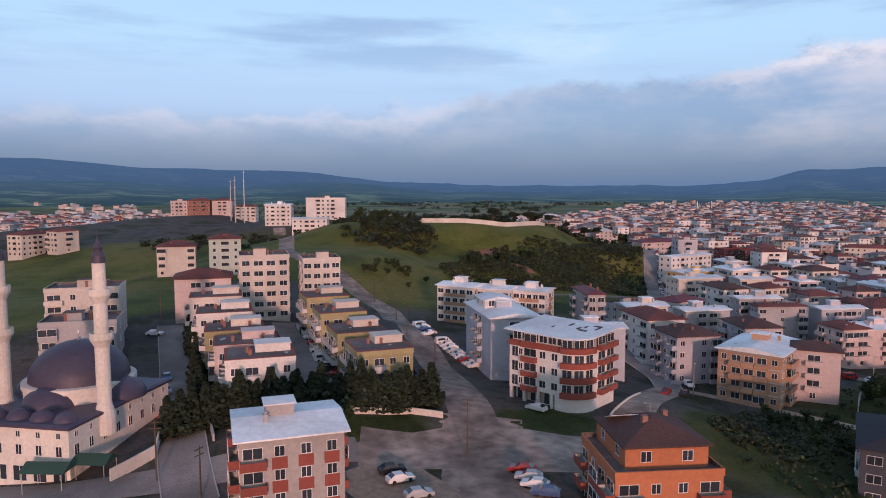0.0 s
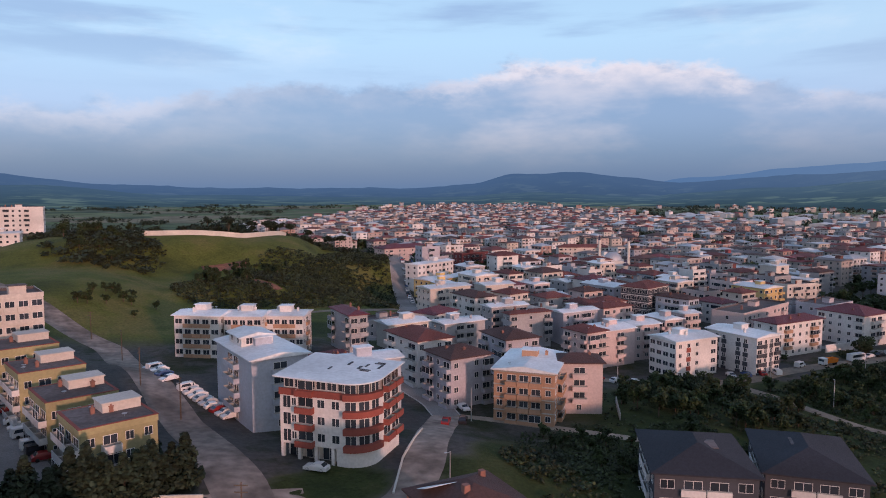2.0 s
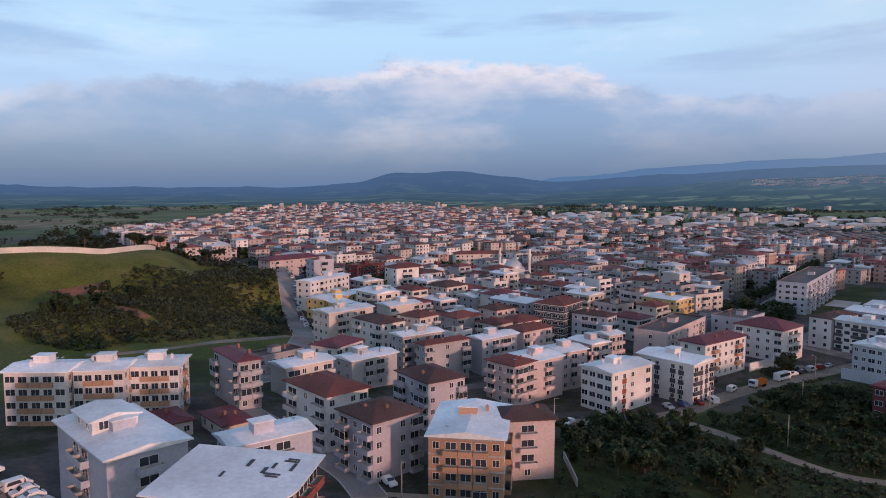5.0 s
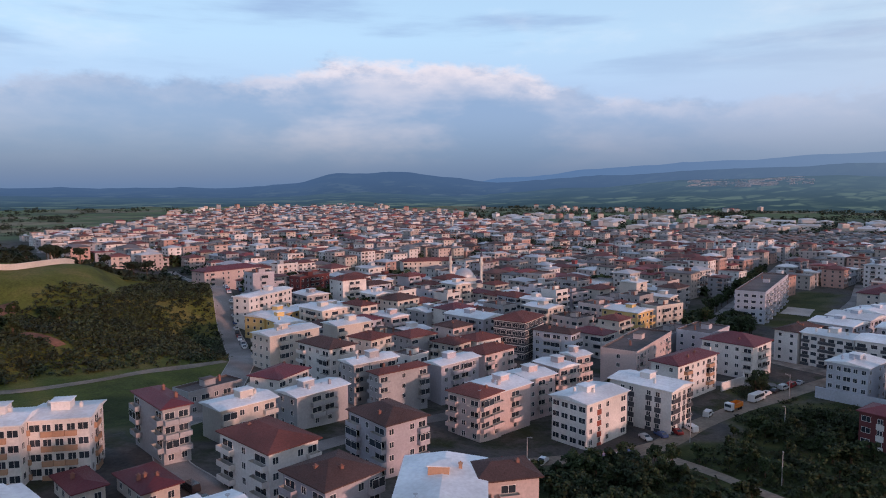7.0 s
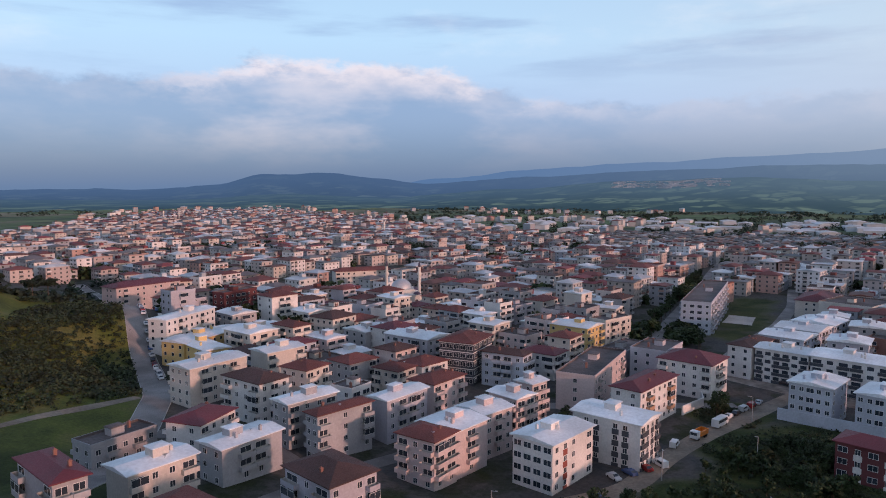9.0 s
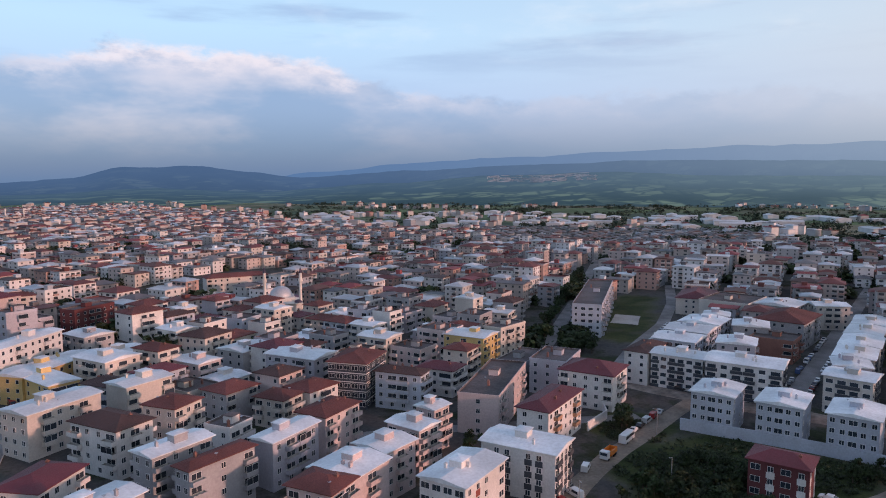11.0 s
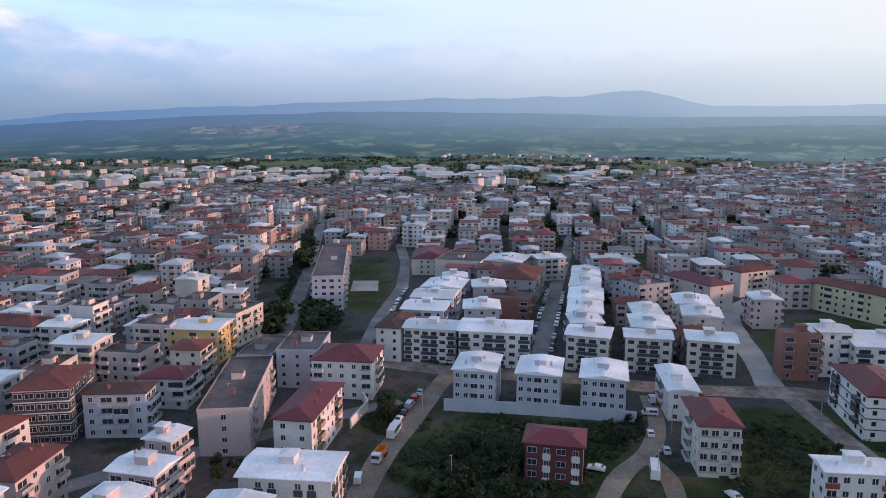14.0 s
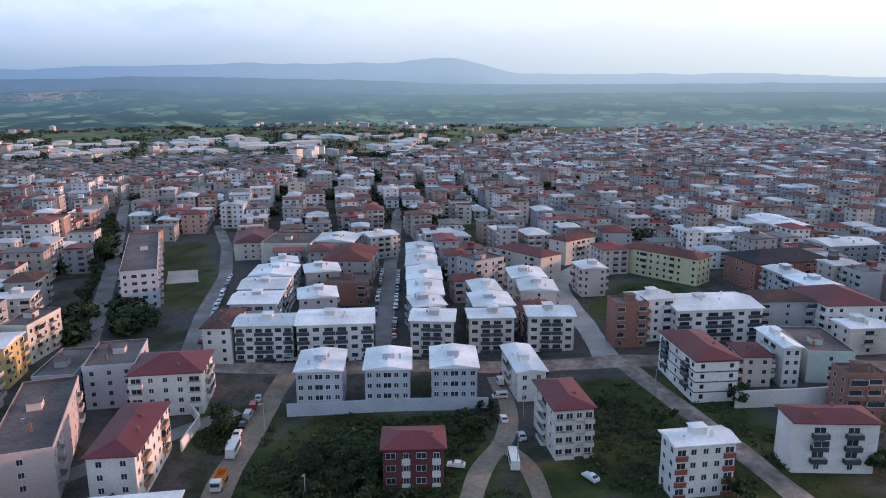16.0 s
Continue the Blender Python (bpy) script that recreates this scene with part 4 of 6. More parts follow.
block(360.7, 120.2, 12.3, 16.0, 35.5, 5, 'flat', 'grey')
block(388.1, 95.7, 29.8, 13.8, 37.7, 4, 'hipred', 'cream')
block(293.3, 74.4, 8.8, 11.2, 5.8, 5, 'flat', 'brick')
block(384.7, 31.1, 39.0, 12.6, 42.6, 4, 'hip', 'lemon')
block(372.2, -16.5, 22.4, 38.8, 11.7, 4, 'black', 'brick')
block(302.0, 43.3, 19.6, 30.6, 5.4, 4, 'metal', 'white', accent='dark', pats=('WLLW', 'WLLWLLW', 'WW.W', 'LDLLDL'))
block(308.3, 14.4, 13.9, 20.1, 1.3, 4, 'hipdark', 'grey')
block(307.8, -6.5, 24.2, 21.6, 2.0, 4, 'hipred', 'white')
block(258.7, 62.9, 24.9, 12.6, 4.6, 4, 'hipred', 'white', bands=True, accent='dark')
block(261.7, 45.8, 11.7, 8.3, -0.7, 3, 'hipred', 'beige')
block(263.8, 36.4, 17.0, 5.1, 1.3, 4, 'metal', 'white')
block(269.2, 22.0, 22.4, 13.6, -4.8, 3, 'flat', 'mint')
block(237.6, 27.7, 7.6, 10.1, 0.1, 4, 'flat', 'brick')
block(211.4, 50.6, 8.7, 18.7, -2.7, 4, 'hipred', 'white', accent='dark')
block(418.4, 68.4, 11.5, 22.8, 38.1, 4, 'hip', 'cream')
block(438.2, 41.6, 15.1, 15.4, 0.9, 4, 'hip', 'grey')
block(405.7, -65.6, 19.7, 28.2, 8.8, 4, 'metal', 'grey')
block(456.1, -23.0, 16.3, 30.1, 5.2, 3, 'metal', 'cream')
block(114.7, 281.3, 10.7, 16.8, 10.6, 4, 'hipdark', 'white')
block(112.2, 308.1, 21.6, 10.6, 12.1, 4, 'metal', 'cream')
block(132.8, 283.6, 10.5, 10.7, 16.8, 4, 'hip', 'cream')
block(161.1, 297.6, 13.2, 11.1, 6.6, 3, 'hip', 'grey')
block(166.0, 279.7, 9.7, 10.7, 12.8, 3, 'hip', 'cream')
block(160.6, 251.8, 15.3, 9.8, 9.2, 4, 'hip', 'pink')
block(115.8, 255.5, 15.8, 7.2, 4.4, 4, 'metal', 'grey')
block(119.1, 243.9, 17.6, 4.8, 3.2, 4, 'hip', 'grey')
block(141.4, 246.9, 17.0, 6.9, 8.5, 4, 'metal', 'lav')
block(138.2, 266.2, 8.8, 8.4, 13.7, 3, 'flat', 'white')
block(197.8, 305.6, 13.8, 21.4, 11.7, 4, 'metal', 'lav')
block(198.0, 277.3, 17.8, 13.5, 22.0, 5, 'hip', 'dark', accent='white', bands=True, pats=('DDDD', 'WDDW', 'WDDW', 'DDDDD'))
block(202.3, 260.7, 7.8, 16.2, 17.2, 4, 'hipdark', 'greyblue')
block(163.7, 344.7, 9.5, 12.9, 10.0, 4, 'hip', 'cream')
block(147.6, 348.8, 13.5, 16.9, 9.4, 4, 'metal', 'cream')
block(128.2, 354.0, 9.7, 31.2, 1.8, 3, 'metal', 'yellow')
block(182.9, 435.3, 23.0, 8.4, 18.7, 4, 'flat', 'maroon')
block(139.4, 222.3, 13.2, 12.4, 7.0, 4, 'metal', 'pink')
block(153.9, 224.7, 11.1, 10.3, 0.3, 4, 'metal', 'pink')
block(167.9, 227.4, 8.1, 10.8, 0.4, 4, 'metal', 'pink')
block(181.5, 231.5, 6.9, 6.6, 0.4, 4, 'metal', 'pink')
block(313.1, 502.1, 41.4, 12.6, -22.1, 3, 'hip', 'cream')
block(182.4, 511.6, 15.8, 10.6, -14.6, 4, 'hip', 'cream')
block(135.3, 365.6, 33.1, 11.4, 23.4, 3, 'metal', 'yellow')
block(134.4, 383.7, 32.0, 8.7, 30.2, 4, 'metal', 'white')
block(156.1, 359.5, 21.8, 12.4, 25.4, 3, 'metal', 'cream')
block(30.0, 216.8, 5.5, 11.0, 8.9, 1, 'hipred', 'cream')
block(40.7, 210.5, 6.8, 12.5, 8.9, 1, 'hipred', 'cream')
block(72.9, 274.4, 17.6, 8.0, 14.6, 2, 'flat', 'grey')
block(91.7, 266.8, 14.4, 10.4, 28.8, 3, 'hipred', 'white')
block(-237.7, 399.9, 10.6, 21.5, -17.6, 4, 'hip', 'beige')
block(-219.1, 400.0, 10.6, 12.8, -31.0, 4, 'hip', 'beige')
crown_house = block(28.6, 94.0, 14.5, 14.5, 5.6, 3, 'flat', 'orange', accent='rust', head=False, pats=('BWWB', 'BWWB', 'WBBW', 'BWBB'))
block(77.6, 110.9, 15.6, 18.9, -30.6, 3, 'black', 'dark', accent='white', head=True, pats=('DLLD', 'DLD', 'DLD', 'DLLD'))
block(101.4, 109.5, 15.6, 21.5, -38.9, 3, 'black', 'dark', accent='white', head=True, pats=('DLLD', 'DLD', 'DLD', 'DLLD'))
block(128.0, 219.3, 9.5, 11.2, 12.0, 4, 'hip', 'pink')
block(-54.0, 208.0, 14.0, 15.0, 17.0, 6, 'flat', 'cream', pats=('DLLD', 'DLD', 'WLW', 'WLLW'))
block(-38.0, 212.0, 11.0, 13.0, 17.0, 6, 'flat', 'cream', pats=('DLLD', 'DLD', 'WLW', 'WLLW'))
block(-112.0, 292.0, 15.0, 13.0, 17.0, 4, 'hip', 'cream')
block(-94.0, 299.0, 13.0, 12.0, 17.0, 5, 'hip', 'mint')
block(-69.0, 199.0, 15.0, 13.0, 17.0, 4, 'hip', 'pink')
block(-92.0, 484.0, 24.0, 13.0, 3.0, 5, 'metal', 'white')
block(-88.0, 526.0, 29.0, 12.0, 3.0, 5, 'flat', 'white')
block(-122.0, 519.0, 19.0, 12.0, 3.0, 5, 'metal', 'white')
block(-227.0, 604.0, 14.0, 12.0, 3.0, 4, 'flat', 'pink')
block(-210.0, 604.0, 19.0, 12.0, 3.0, 4, 'hip', 'brick')
block(-190.0, 604.0, 17.0, 12.0, 3.0, 4, 'hip', 'pink')
block(-170.0, 604.0, 17.0, 12.0, 3.0, 4, 'hip', 'cream')
block(-92.0, 178.0, 17.0, 12.0, 17.0, 4, 'flat', 'beige')
block(-84.0, 160.0, 16.0, 11.0, 17.0, 3, 'flat', 'grey')
block(158.0, 500.0, 40.0, 14.0, 14.0, 5, 'hipred', 'pink')
block(486.0, -74.0, 45.0, 22.0, 1.0, 3, 'metal', 'white')


def roof_storey(home, w, d, wall, roof, dx=0.0, dy=0.0, high=2.8):
    """A set-back storey with its own roof on top of a building."""
    top = max(v.co.z for o in home.children if o.name.startswith("wall") for v in o.data.vertices)
    s = Solid()
    s.box(-w / 2, -d / 2, -0.3, w / 2, d / 2, high, 0)
    p = part("top_storey", s, [WALL[wall]], home, at=pose(dx, dy, top + 0.1))
    part("top_roof", hip_solid(w, d, min(w, d) * 0.2, 0.5) if roof != "metal" else gable_solid(w, d, 0.8, 0.6), [ROOF[roof]], p, at=pose(0, 0, high + 0.004))
    for m, length in facades(w, d):
        for i in range(2):
            part("window", shared(("window", 1.5, 1.5), lambda: window_solid(1.5, 1.5), [FRAME, GLASS]), None, p, at=m @ pose((i - 0.5) * length * 0.5, 0, 0.9))
    return p


roof_storey(wide_house, 7.0, 8.0, 'white', 'metal', -1.0, 3.0, 2.4)
attic = roof_storey(crown_house, 11.4, 11.8, "orange", "hipdark", 0.5, 0.9, 2.9)
for name, dx, dy, lift, half in (("roof_patch", -2.6, 2.6, 4.35, (2.6, 1.5, 0.06)), ("chimney", -1.4, -1.4, 4.2, (0.4, 0.4, 1.5)), ("chimney", 3.4, 3.0, 3.6, (0.35, 0.35, 1.3))):
    q = Solid()
    q.box(-half[0], -half[1], -0.5 if name == "chimney" else 0, half[0], half[1], half[2])
    part(name, q, [ROOF["metal"] if name == "roof_patch" else WALL["brick"]], attic, "white sheets over part of the roof" if name == "roof_patch" else "", at=pose(dx, dy, lift, -22 if name == "roof_patch" else 0))

# ---- terraced houses on the slope ----
def terrace(x, y, w, d, rot, wall, lift, seed):
    """A flat-roofed terraced house with a raised roof room."""
    h = block(x, y, w, d, rot, 3, "flat", wall, accent="white", pats=("WBWW", "W.W", ".W.", "BBB"), sh=2.9, head=False, seed=seed, group="terraced houses", drop=-lift)
    room = Solid()
    room.stack([(w * 0.26, 2.2, 0), (w * 0.26, 2.2, 2.1), (w * 0.26 + 0.2, 2.4, 2.1), (w * 0.26 + 0.2, 2.4, 2.3)])
    top = max(p[2] for p in [v.co for o in h.children if o.name.startswith("wall") for v in o.data.vertices])
    part("roof_room", room, [WALL["cream" if wall == "olive" else wall]], h, at=pose(w * 0.2, d * 0.2, top + 0.1))
    edge = Solid()
    edge.tray(-w / 2 - 0.2, -d / 2 - 0.2, 0, w / 2 + 0.2, d / 2 + 0.2, 0.1, 0.5, 0.02, 1, 0, 1)
    part("coping", edge, [WALL["rust"], ROOF["flat"]], h, "rust-red coping", at=pose(0, 0, top + 0.757))
    return h


for i in range(4):
    terrace(-13.3 - 6.5 * i, 140.7 + 16.4 * i, 11.3, 11.5, 20.6, "olive", 0.3 * i, 40 + i)
for i in range(5):
    terrace(-34.6 - 6.0 * i, 128.9 + 12.2 * i, 12.4, 9.6, 17.3, ("white", "pink", "olive", "white", "cream")[i], 0.3 * i, 60 + i)


# ---- the mosque beside the road ----
def dome_profile(r, h, z, n=10):
    return [(max(0.02, r * math.cos(a)), z + h * math.sin(a)) for a in [0.5 * math.pi * i / n for i in range(n + 1)]]


def minaret(name, parent, x, y, z0, tip, r, galleries, mats):
    s = Solid()
    prof = [(r * 1.5, z0), (r * 1.5, z0 + 3.0), (r, z0 + 5.0)]
    for g in galleries:
        prof += [(r, g - 1.4), (r * 1.25, g - 0.8), (r * 1.6, g - 0.1), (r * 1.6, g + 0.95), (r * 1.45, g + 0.95), (r * 1.45, g + 0.1), (r * 0.95, g + 0.1)]
        r *= 0.94
    cap = tip - (tip - galleries[-1]) * 0.52
    prof += [(r, cap)]
    s.ring(prof, 16, 0)
    shaft = part(name, s, mats[:1], parent, smooth=False)
    c = Solid()
    c.ring([(r * 1.05, cap), (r * 1.0, cap + 1.2), (r * 0.6, cap + (tip - cap) * 0.35), (r * 0.75, cap + (tip - cap) * 0.45), (r * 0.25, cap + (tip - cap) * 0.62), (0.06, cap + (tip - cap) * 0.75), (0.02, tip)], 16, 0)
    part("spire", c, mats[1:2], shaft, "grey lead spire")
    shaft.matrix_basis = pose(x, y, 0)
    return shaft


def big_mosque():
    gx, gy, rot = -65.0, 118.0, -10.0
    z = 9.5
    m = thing("mosque", gx, gy, z, rot, "white stone mosque with purple-grey lead dome and two minarets", "mosque")
    PLACED.append((gx, gy, 16))
    s = Solid()
    s.box(-10.5, -13.5, -2, 10.5, 13.5, 8.6, 0)
    part("wall", s, [STONE], m)
    s = Solid()
    s.stack([(10.5, 13.5, 8.6), (11.0, 14.0, 8.6), (11.0, 14.0, 9.0), (10.4, 13.4, 9.2)])
    part("cornice", s, [LEAD], m)
    s = Solid()
    s.ring([(8.9, 8.8), (8.9, 11.0), (9.2, 11.0), (9.2, 11.9), (8.2, 12.0)], 32)
    part("drum", s, [STONE], m, at=pose(0, 3.2, 0))
    s = Solid()
    s.ring(dome_profile(8.2, 6.6, 11.9, 12), 40)
    dm = part("dome", s, [LEAD], m, "purple-grey lead dome", at=pose(0, 3.2, 0), smooth=True)
    s = Solid()
    s.ring([(0.25, 18.4), (0.35, 18.9), (0.08, 19.3), (0.2, 19.7), (0.02, 20.6)], 8)
    part("finial", s, [METAL], dm)
    for dx, dy in ((-10, 3.2), (10, 3.2), (0, -6.5)):
        s = Solid()
        s.ring(dome_profile(4.6, 3.4, 8.9, 8), 24)
        part("half_dome", s, [LEAD], m, at=pose(dx * 0.75, dy if dx else -4.2, 0), smooth=True)
    for i in range(5):
        s = Solid()
        s.ring([(1.9, 8.6), (1.9, 9.1)] + dome_profile(1.85, 1.5, 9.1, 6), 16)
        part("small_dome", s, [LEAD], m, at=pose(-8.4 + 4.2 * i, -11.2, 0), smooth=True)
    for side, length, mat4 in (("f", 21, pose(0, -13.5, 0)), ("r", 27, pose(10.5, 0, 0, 0, 0, 90)), ("l", 27, pose(-10.5, 0, 0, 0, 0, -90))):
        n = int(length / 3.2)
        for i in range(n):
            u = -length / 2 + (i + 0.5) * length / n
            part("window", shared(("window", 1.1, 1.7), lambda: window_solid(1.1, 1.7), [FRAME, GLASS]), None, m, at=mat4 @ pose(u, 0, 4.2))
            part("window", shared(("window", 0.8, 1.0), lambda: window_solid(0.8, 1.0), [FRAME, GLASS]), None, m, at=mat4 @ pose(u, 0, 7.0))
            if side == "f":
                part("archway", shared(("window", 2.4, 2.5), lambda: window_solid(2.4, 2.5), [FRAME, GLASS]), None, m, at=mat4 @ pose(u, 0, 0.0))
    minaret("minaret", m, 10.3, -4.6, 5.0, 38.8, 1.15, (20.9, 28.1), (STONE, LEAD))
    minaret("minaret", m, -8.4, -4.6, 5.0, 38.8, 1.15, (20.9, 28.1), (STONE, LEAD))
    cv = bpy.data.materials.get("canopy_green") or material("canopy_green", (0.03, 0.075, 0.055), 0.7, 0.1, 0.5, 0.1, 0.2)
    for cx, cy, rz in ((8.6, -15.6, 8), (12.6, -11.5, 8)):
        s = Solid()
        s.face([(-3.4, -2.2, 0), (3.4, -2.2, 0), (3.4, 0, 1.1), (-3.4, 0, 1.1)])
        s.face([(3.4, 2.2, 0), (-3.4, 2.2, 0), (-3.4, 0, 1.1), (3.4, 0, 1.1)])
        s.face([(-3.4, -2.2, 0), (-3.4, 0, 1.1), (-3.4, 2.2, 0)])
        s.face([(3.4, -2.2, 0), (3.4, 2.2, 0), (3.4, 0, 1.1)])
        c = part("canopy", s, [cv], m, "dark green canopy", at=pose(cx, cy, 3.3, 0, 0, rz))
        for px, py in ((-3, -1.9), (3, -1.9), (-3, 1.9), (3, 1.9)):
            q = Solid()
            q.ring([(0.07, -4.0), (0.07, 0.05)], 8)
            part("post", q, [METAL], c, at=pose(px, py, 0))


big_mosque()


def town_mosque():
    gx, gy = 286.0, 424.0
    z = ground(gx, gy)
    m = thing("mosque", gx, gy, z, -36, "grey stone mosque with a pale dome and two minarets among houses", "mosque")
    PLACED.append((gx, gy, 26))
    s = Solid()
    s.box(-11, -11, -1, 11, 11, 6.5)
    part("wall", s, [STONE], m)
    s = Solid()
    s.stack([(11, 11, 6.5), (11.5, 11.5, 6.5), (11.5, 11.5, 6.9), (7.5, 7.5, 7.6), (7.5, 7.5, 9.6), (7.0, 7.0, 9.8)])
    part("upper_wall", s, [STONE], m)
    s = Solid()
    s.ring(dome_profile(6.4, 5.6, 9.7, 10), 28)
    part("dome", s, [material("pale_lead", (0.42, 0.44, 0.47), 0.5, 0.1, 0.6, 0.1, 0.1, metal=0.3)], m, smooth=True)
    for dx, dy in ((-9, -9), (9, -9), (-9, 9), (9, 9)):
        s = Solid()
        s.ring(dome_profile(2.4, 2.0, 6.7, 6), 16)
        part("small_dome", s, [LEAD], m, at=pose(dx, dy, 0), smooth=True)
    minaret("minaret", m, -9.0, -3.5, 3.0, 28.5, 0.85, (19.0,), (STONE, LEAD))
    minaret("minaret", m, 10.5, -7.0, 3.0, 28.0, 0.85, (19.0,), (STONE, LEAD))
    for k, (mat4, length) in enumerate(facades(22, 22)):
        for i in range(5):
            part("window", shared(("window", 1.2, 2.2), lambda: window_solid(1.2, 2.2), [FRAME, GLASS]), None, m, at=mat4 @ pose(-8.8 + 4.4 * i, 0, 2.0))


town_mosque()
for mx, my, tip in ((561, 1537, 30), (590, 1530, 30), (1198, -190, 46), (640, 900, 28)):
    z0 = ground(mx, my)
    th = thing("minaret", mx, my, z0, 0, "slim white minaret rising over distant houses", "minaret", "minarets of the far town")
    minaret("shaft", th, 0, 0, -0.5, tip, 1.1, (tip * 0.66,), (STONE, LEAD))


# ---- roads, lots and tracks ----
ROADS = []


def strip(name, pts, width, mat, label, lift=0.12, category="road", kerb=False):
    """A road laid over the ground along its middle line."""
    line = []
    for (x0, y0), (x1, y1) in zip(pts, pts[1:]):
        n = max(1, int(math.hypot(x1 - x0, y1 - y0) / 3.0))
        line += [(x0 + (x1 - x0) * i / n, y0 + (y1 - y0) * i / n) for i in range(n)]
    line.append(pts[-1])
    for _ in range(3):
        line = [line[0]] + [((a[0] + 2 * b[0] + c[0]) / 4, (a[1] + 2 * b[1] + c[1]) / 4) for a, b, c in zip(line, line[1:], line[2:])] + [line[-1]]
    ROADS.append((line[::3] + [line[-1]], width / 2))
    s, cross = Solid(), 5
    rows = []
    for i, (x, y) in enumerate(line):
        a, b = line[max(0, i - 1)], line[min(len(line) - 1, i + 1)]
        dx, dy = b[0] - a[0], b[1] - a[1]
        q = math.hypot(dx, dy) or 1
        nx, ny = -dy / q, dx / q
        wob = width * (1 + 0.12 * noise.noise((x * 0.08, y * 0.08, 3)) if mat is not ASPHALT else 1.0)
        row = []
        for j in range(cross):
            o = (j / (cross - 1) - 0.5) * wob
            px, py = x + nx * o, y + ny * o
            row.append((px, py, ground(px, py) + (lift if 0 < j < cross - 1 else lift - 0.06)))
        rows.append(row)
    for r0, r1 in zip(rows, rows[1:]):
        for j in range(cross - 1):
            s.face([r0[j + 1], r0[j], r1[j], r1[j + 1]])
    ob = tagged(new(name, s.mesh(name, [mat], True)), label, category, kind="structure")
    if kerb:
        for side, k in ((0, 1), (cross - 1, -1)):
            ks = Solid()
            for r0, r1 in zip(rows, rows[1:]):
                a, b = r0[side], r1[side]
                ia, ib = r0[side + k], r1[side + k]
                f = 0.18 / max(0.2, math.hypot(a[0] - ia[0], a[1] - ia[1]))
                oa, obb = (a[0] + (a[0] - ia[0]) * f, a[1] + (a[1] - ia[1]) * f), (b[0] + (b[0] - ib[0]) * f, b[1] + (b[1] - ib[1]) * f)
                za, zb = a[2] + 0.16, b[2] + 0.16
                ks.face([(a[0], a[1], za), (b[0], b[1], zb), (obb[0], obb[1], zb), (oa[0], oa[1], za)])
                ks.face([(a[0], a[1], za - 0.3), (b[0], b[1], zb - 0.3), (b[0], b[1], zb), (a[0], a[1], za)])
                ks.face([(oa[0], oa[1], za), (obb[0], obb[1], zb), (obb[0], obb[1], zb - 0.4), (oa[0], oa[1], za - 0.4)])
            tagged(new("kerb", ks.mesh("kerb", [KERB])), "pale concrete kerb along the road", "kerb", kind="structure")
    return ob


strip("road", [(10, 60), (8, 85), (7, 98), (7, 114), (5, 134), (1, 155), (-5, 183), (-12, 215), (-20, 252), (-42, 285), (-75, 330), (-90, 400), (-110, 470), (-118, 500)], 8.5, DIRT, "dusty worn road climbing past the terraces")
strip("road", [(-14, 110), (-6, 116), (4, 121), (14, 121), (22, 117), (28, 117), (36, 130), (46, 150), (56, 168)], 7.0, DIRT, "dusty junction in front of the corner building", 0.16)
strip("road", [(56, 168), (58, 180), (56, 192), (53, 204), (48, 222), (54, 250), (66, 262)], 6.5, ASPHALT, "grey asphalt street between apartment buildings", 0.14, kerb=True)
strip("road", [(-36, 96), (-40, 104), (-45, 116), (-54, 140), (-64, 164), (-74, 188)], 7.5, ASPHALT, "straight asphalt street past the mosque", 0.14, kerb=True)
strip("road", [(-120, 112), (-90, 106), (-72, 101), (-57, 98), (-45, 100), (-36, 104), (-24, 109), (-14, 112)], 7.0, ASPHALT, "asphalt street below the mosque", 0.17)
strip("dirt_road", [(-14, 113), (0, 114), (12, 113), (24, 113)], 13, DIRT, "rutted dirt junction", 0.08)
strip("dirt_road", [(8, 60), (8, 92), (7, 112), (7, 128)], 15, DIRT, "rutted dirt junction", 0.06)
strip("dirt_lot", [(-12, 108), (-7, 101), (-1, 94)], 13, TRACK, "bare gravel parking lot", 0.1, "lot")
strip("parking", [(-20, 128), (-27, 148), (-34, 168), (-42, 190), (-46, 200)], 8, ASPHALT, "asphalt parking yard between the terraces", 0.12, "parking")
strip("footpath", [(56, 170), (66, 162), (74, 155), (81, 148), (92, 137), (107, 129), (125, 122)], 3.0, TRACK, "trodden earth path across the scrub", 0.12, "path")
strip("footpath", [(156, 180), (155, 165), (151, 146), (150, 132), (160, 122), (175, 112)], 4.0, TRACK, "trodden earth path across the scrub", 0.12, "path")
strip("road", [(100, 198), (120, 197), (137, 192), (148, 187), (161, 183), (185, 187), (209, 189), (229, 188), (248, 188), (268, 187), (278, 186)], 6.5, TRACK, "dusty earth street beside a vacant lot", 0.15)
strip("footpath", [(20, 308), (32, 306), (53, 306), (77, 315), (94, 321)], 4.0, TRACK, "pale earth path at the foot of the hill", 0.14, "path")
strip("road", [(66, 262), (84, 290), (100, 319), (110, 355), (117, 386), (129, 430), (141, 483), (150, 540), (160, 640)], 9.0, ASPHALT, "asphalt avenue along the foot of the hill", 0.16, kerb=True)
strip("road", [(285, 262), (280, 225), (277, 201), (274, 178), (275, 150), (276, 121), (278, 98), (278, 87), (276, 62), (272, 20), (268, -40)], 9.5, DIRT, "wide unpaved street between the new blocks", 0.14)
strip("footpath", [(195, 134), (205, 132), (215, 129), (222, 124), (235, 121), (248, 120), (268, 122)], 5.0, TRACK, "earth track between grassy lots", 0.16, "path")
strip("footpath", [(190, 118), (201, 118), (213, 119), (222, 124)], 4.5, TRACK, "earth track between grassy lots", 0.18, "path")
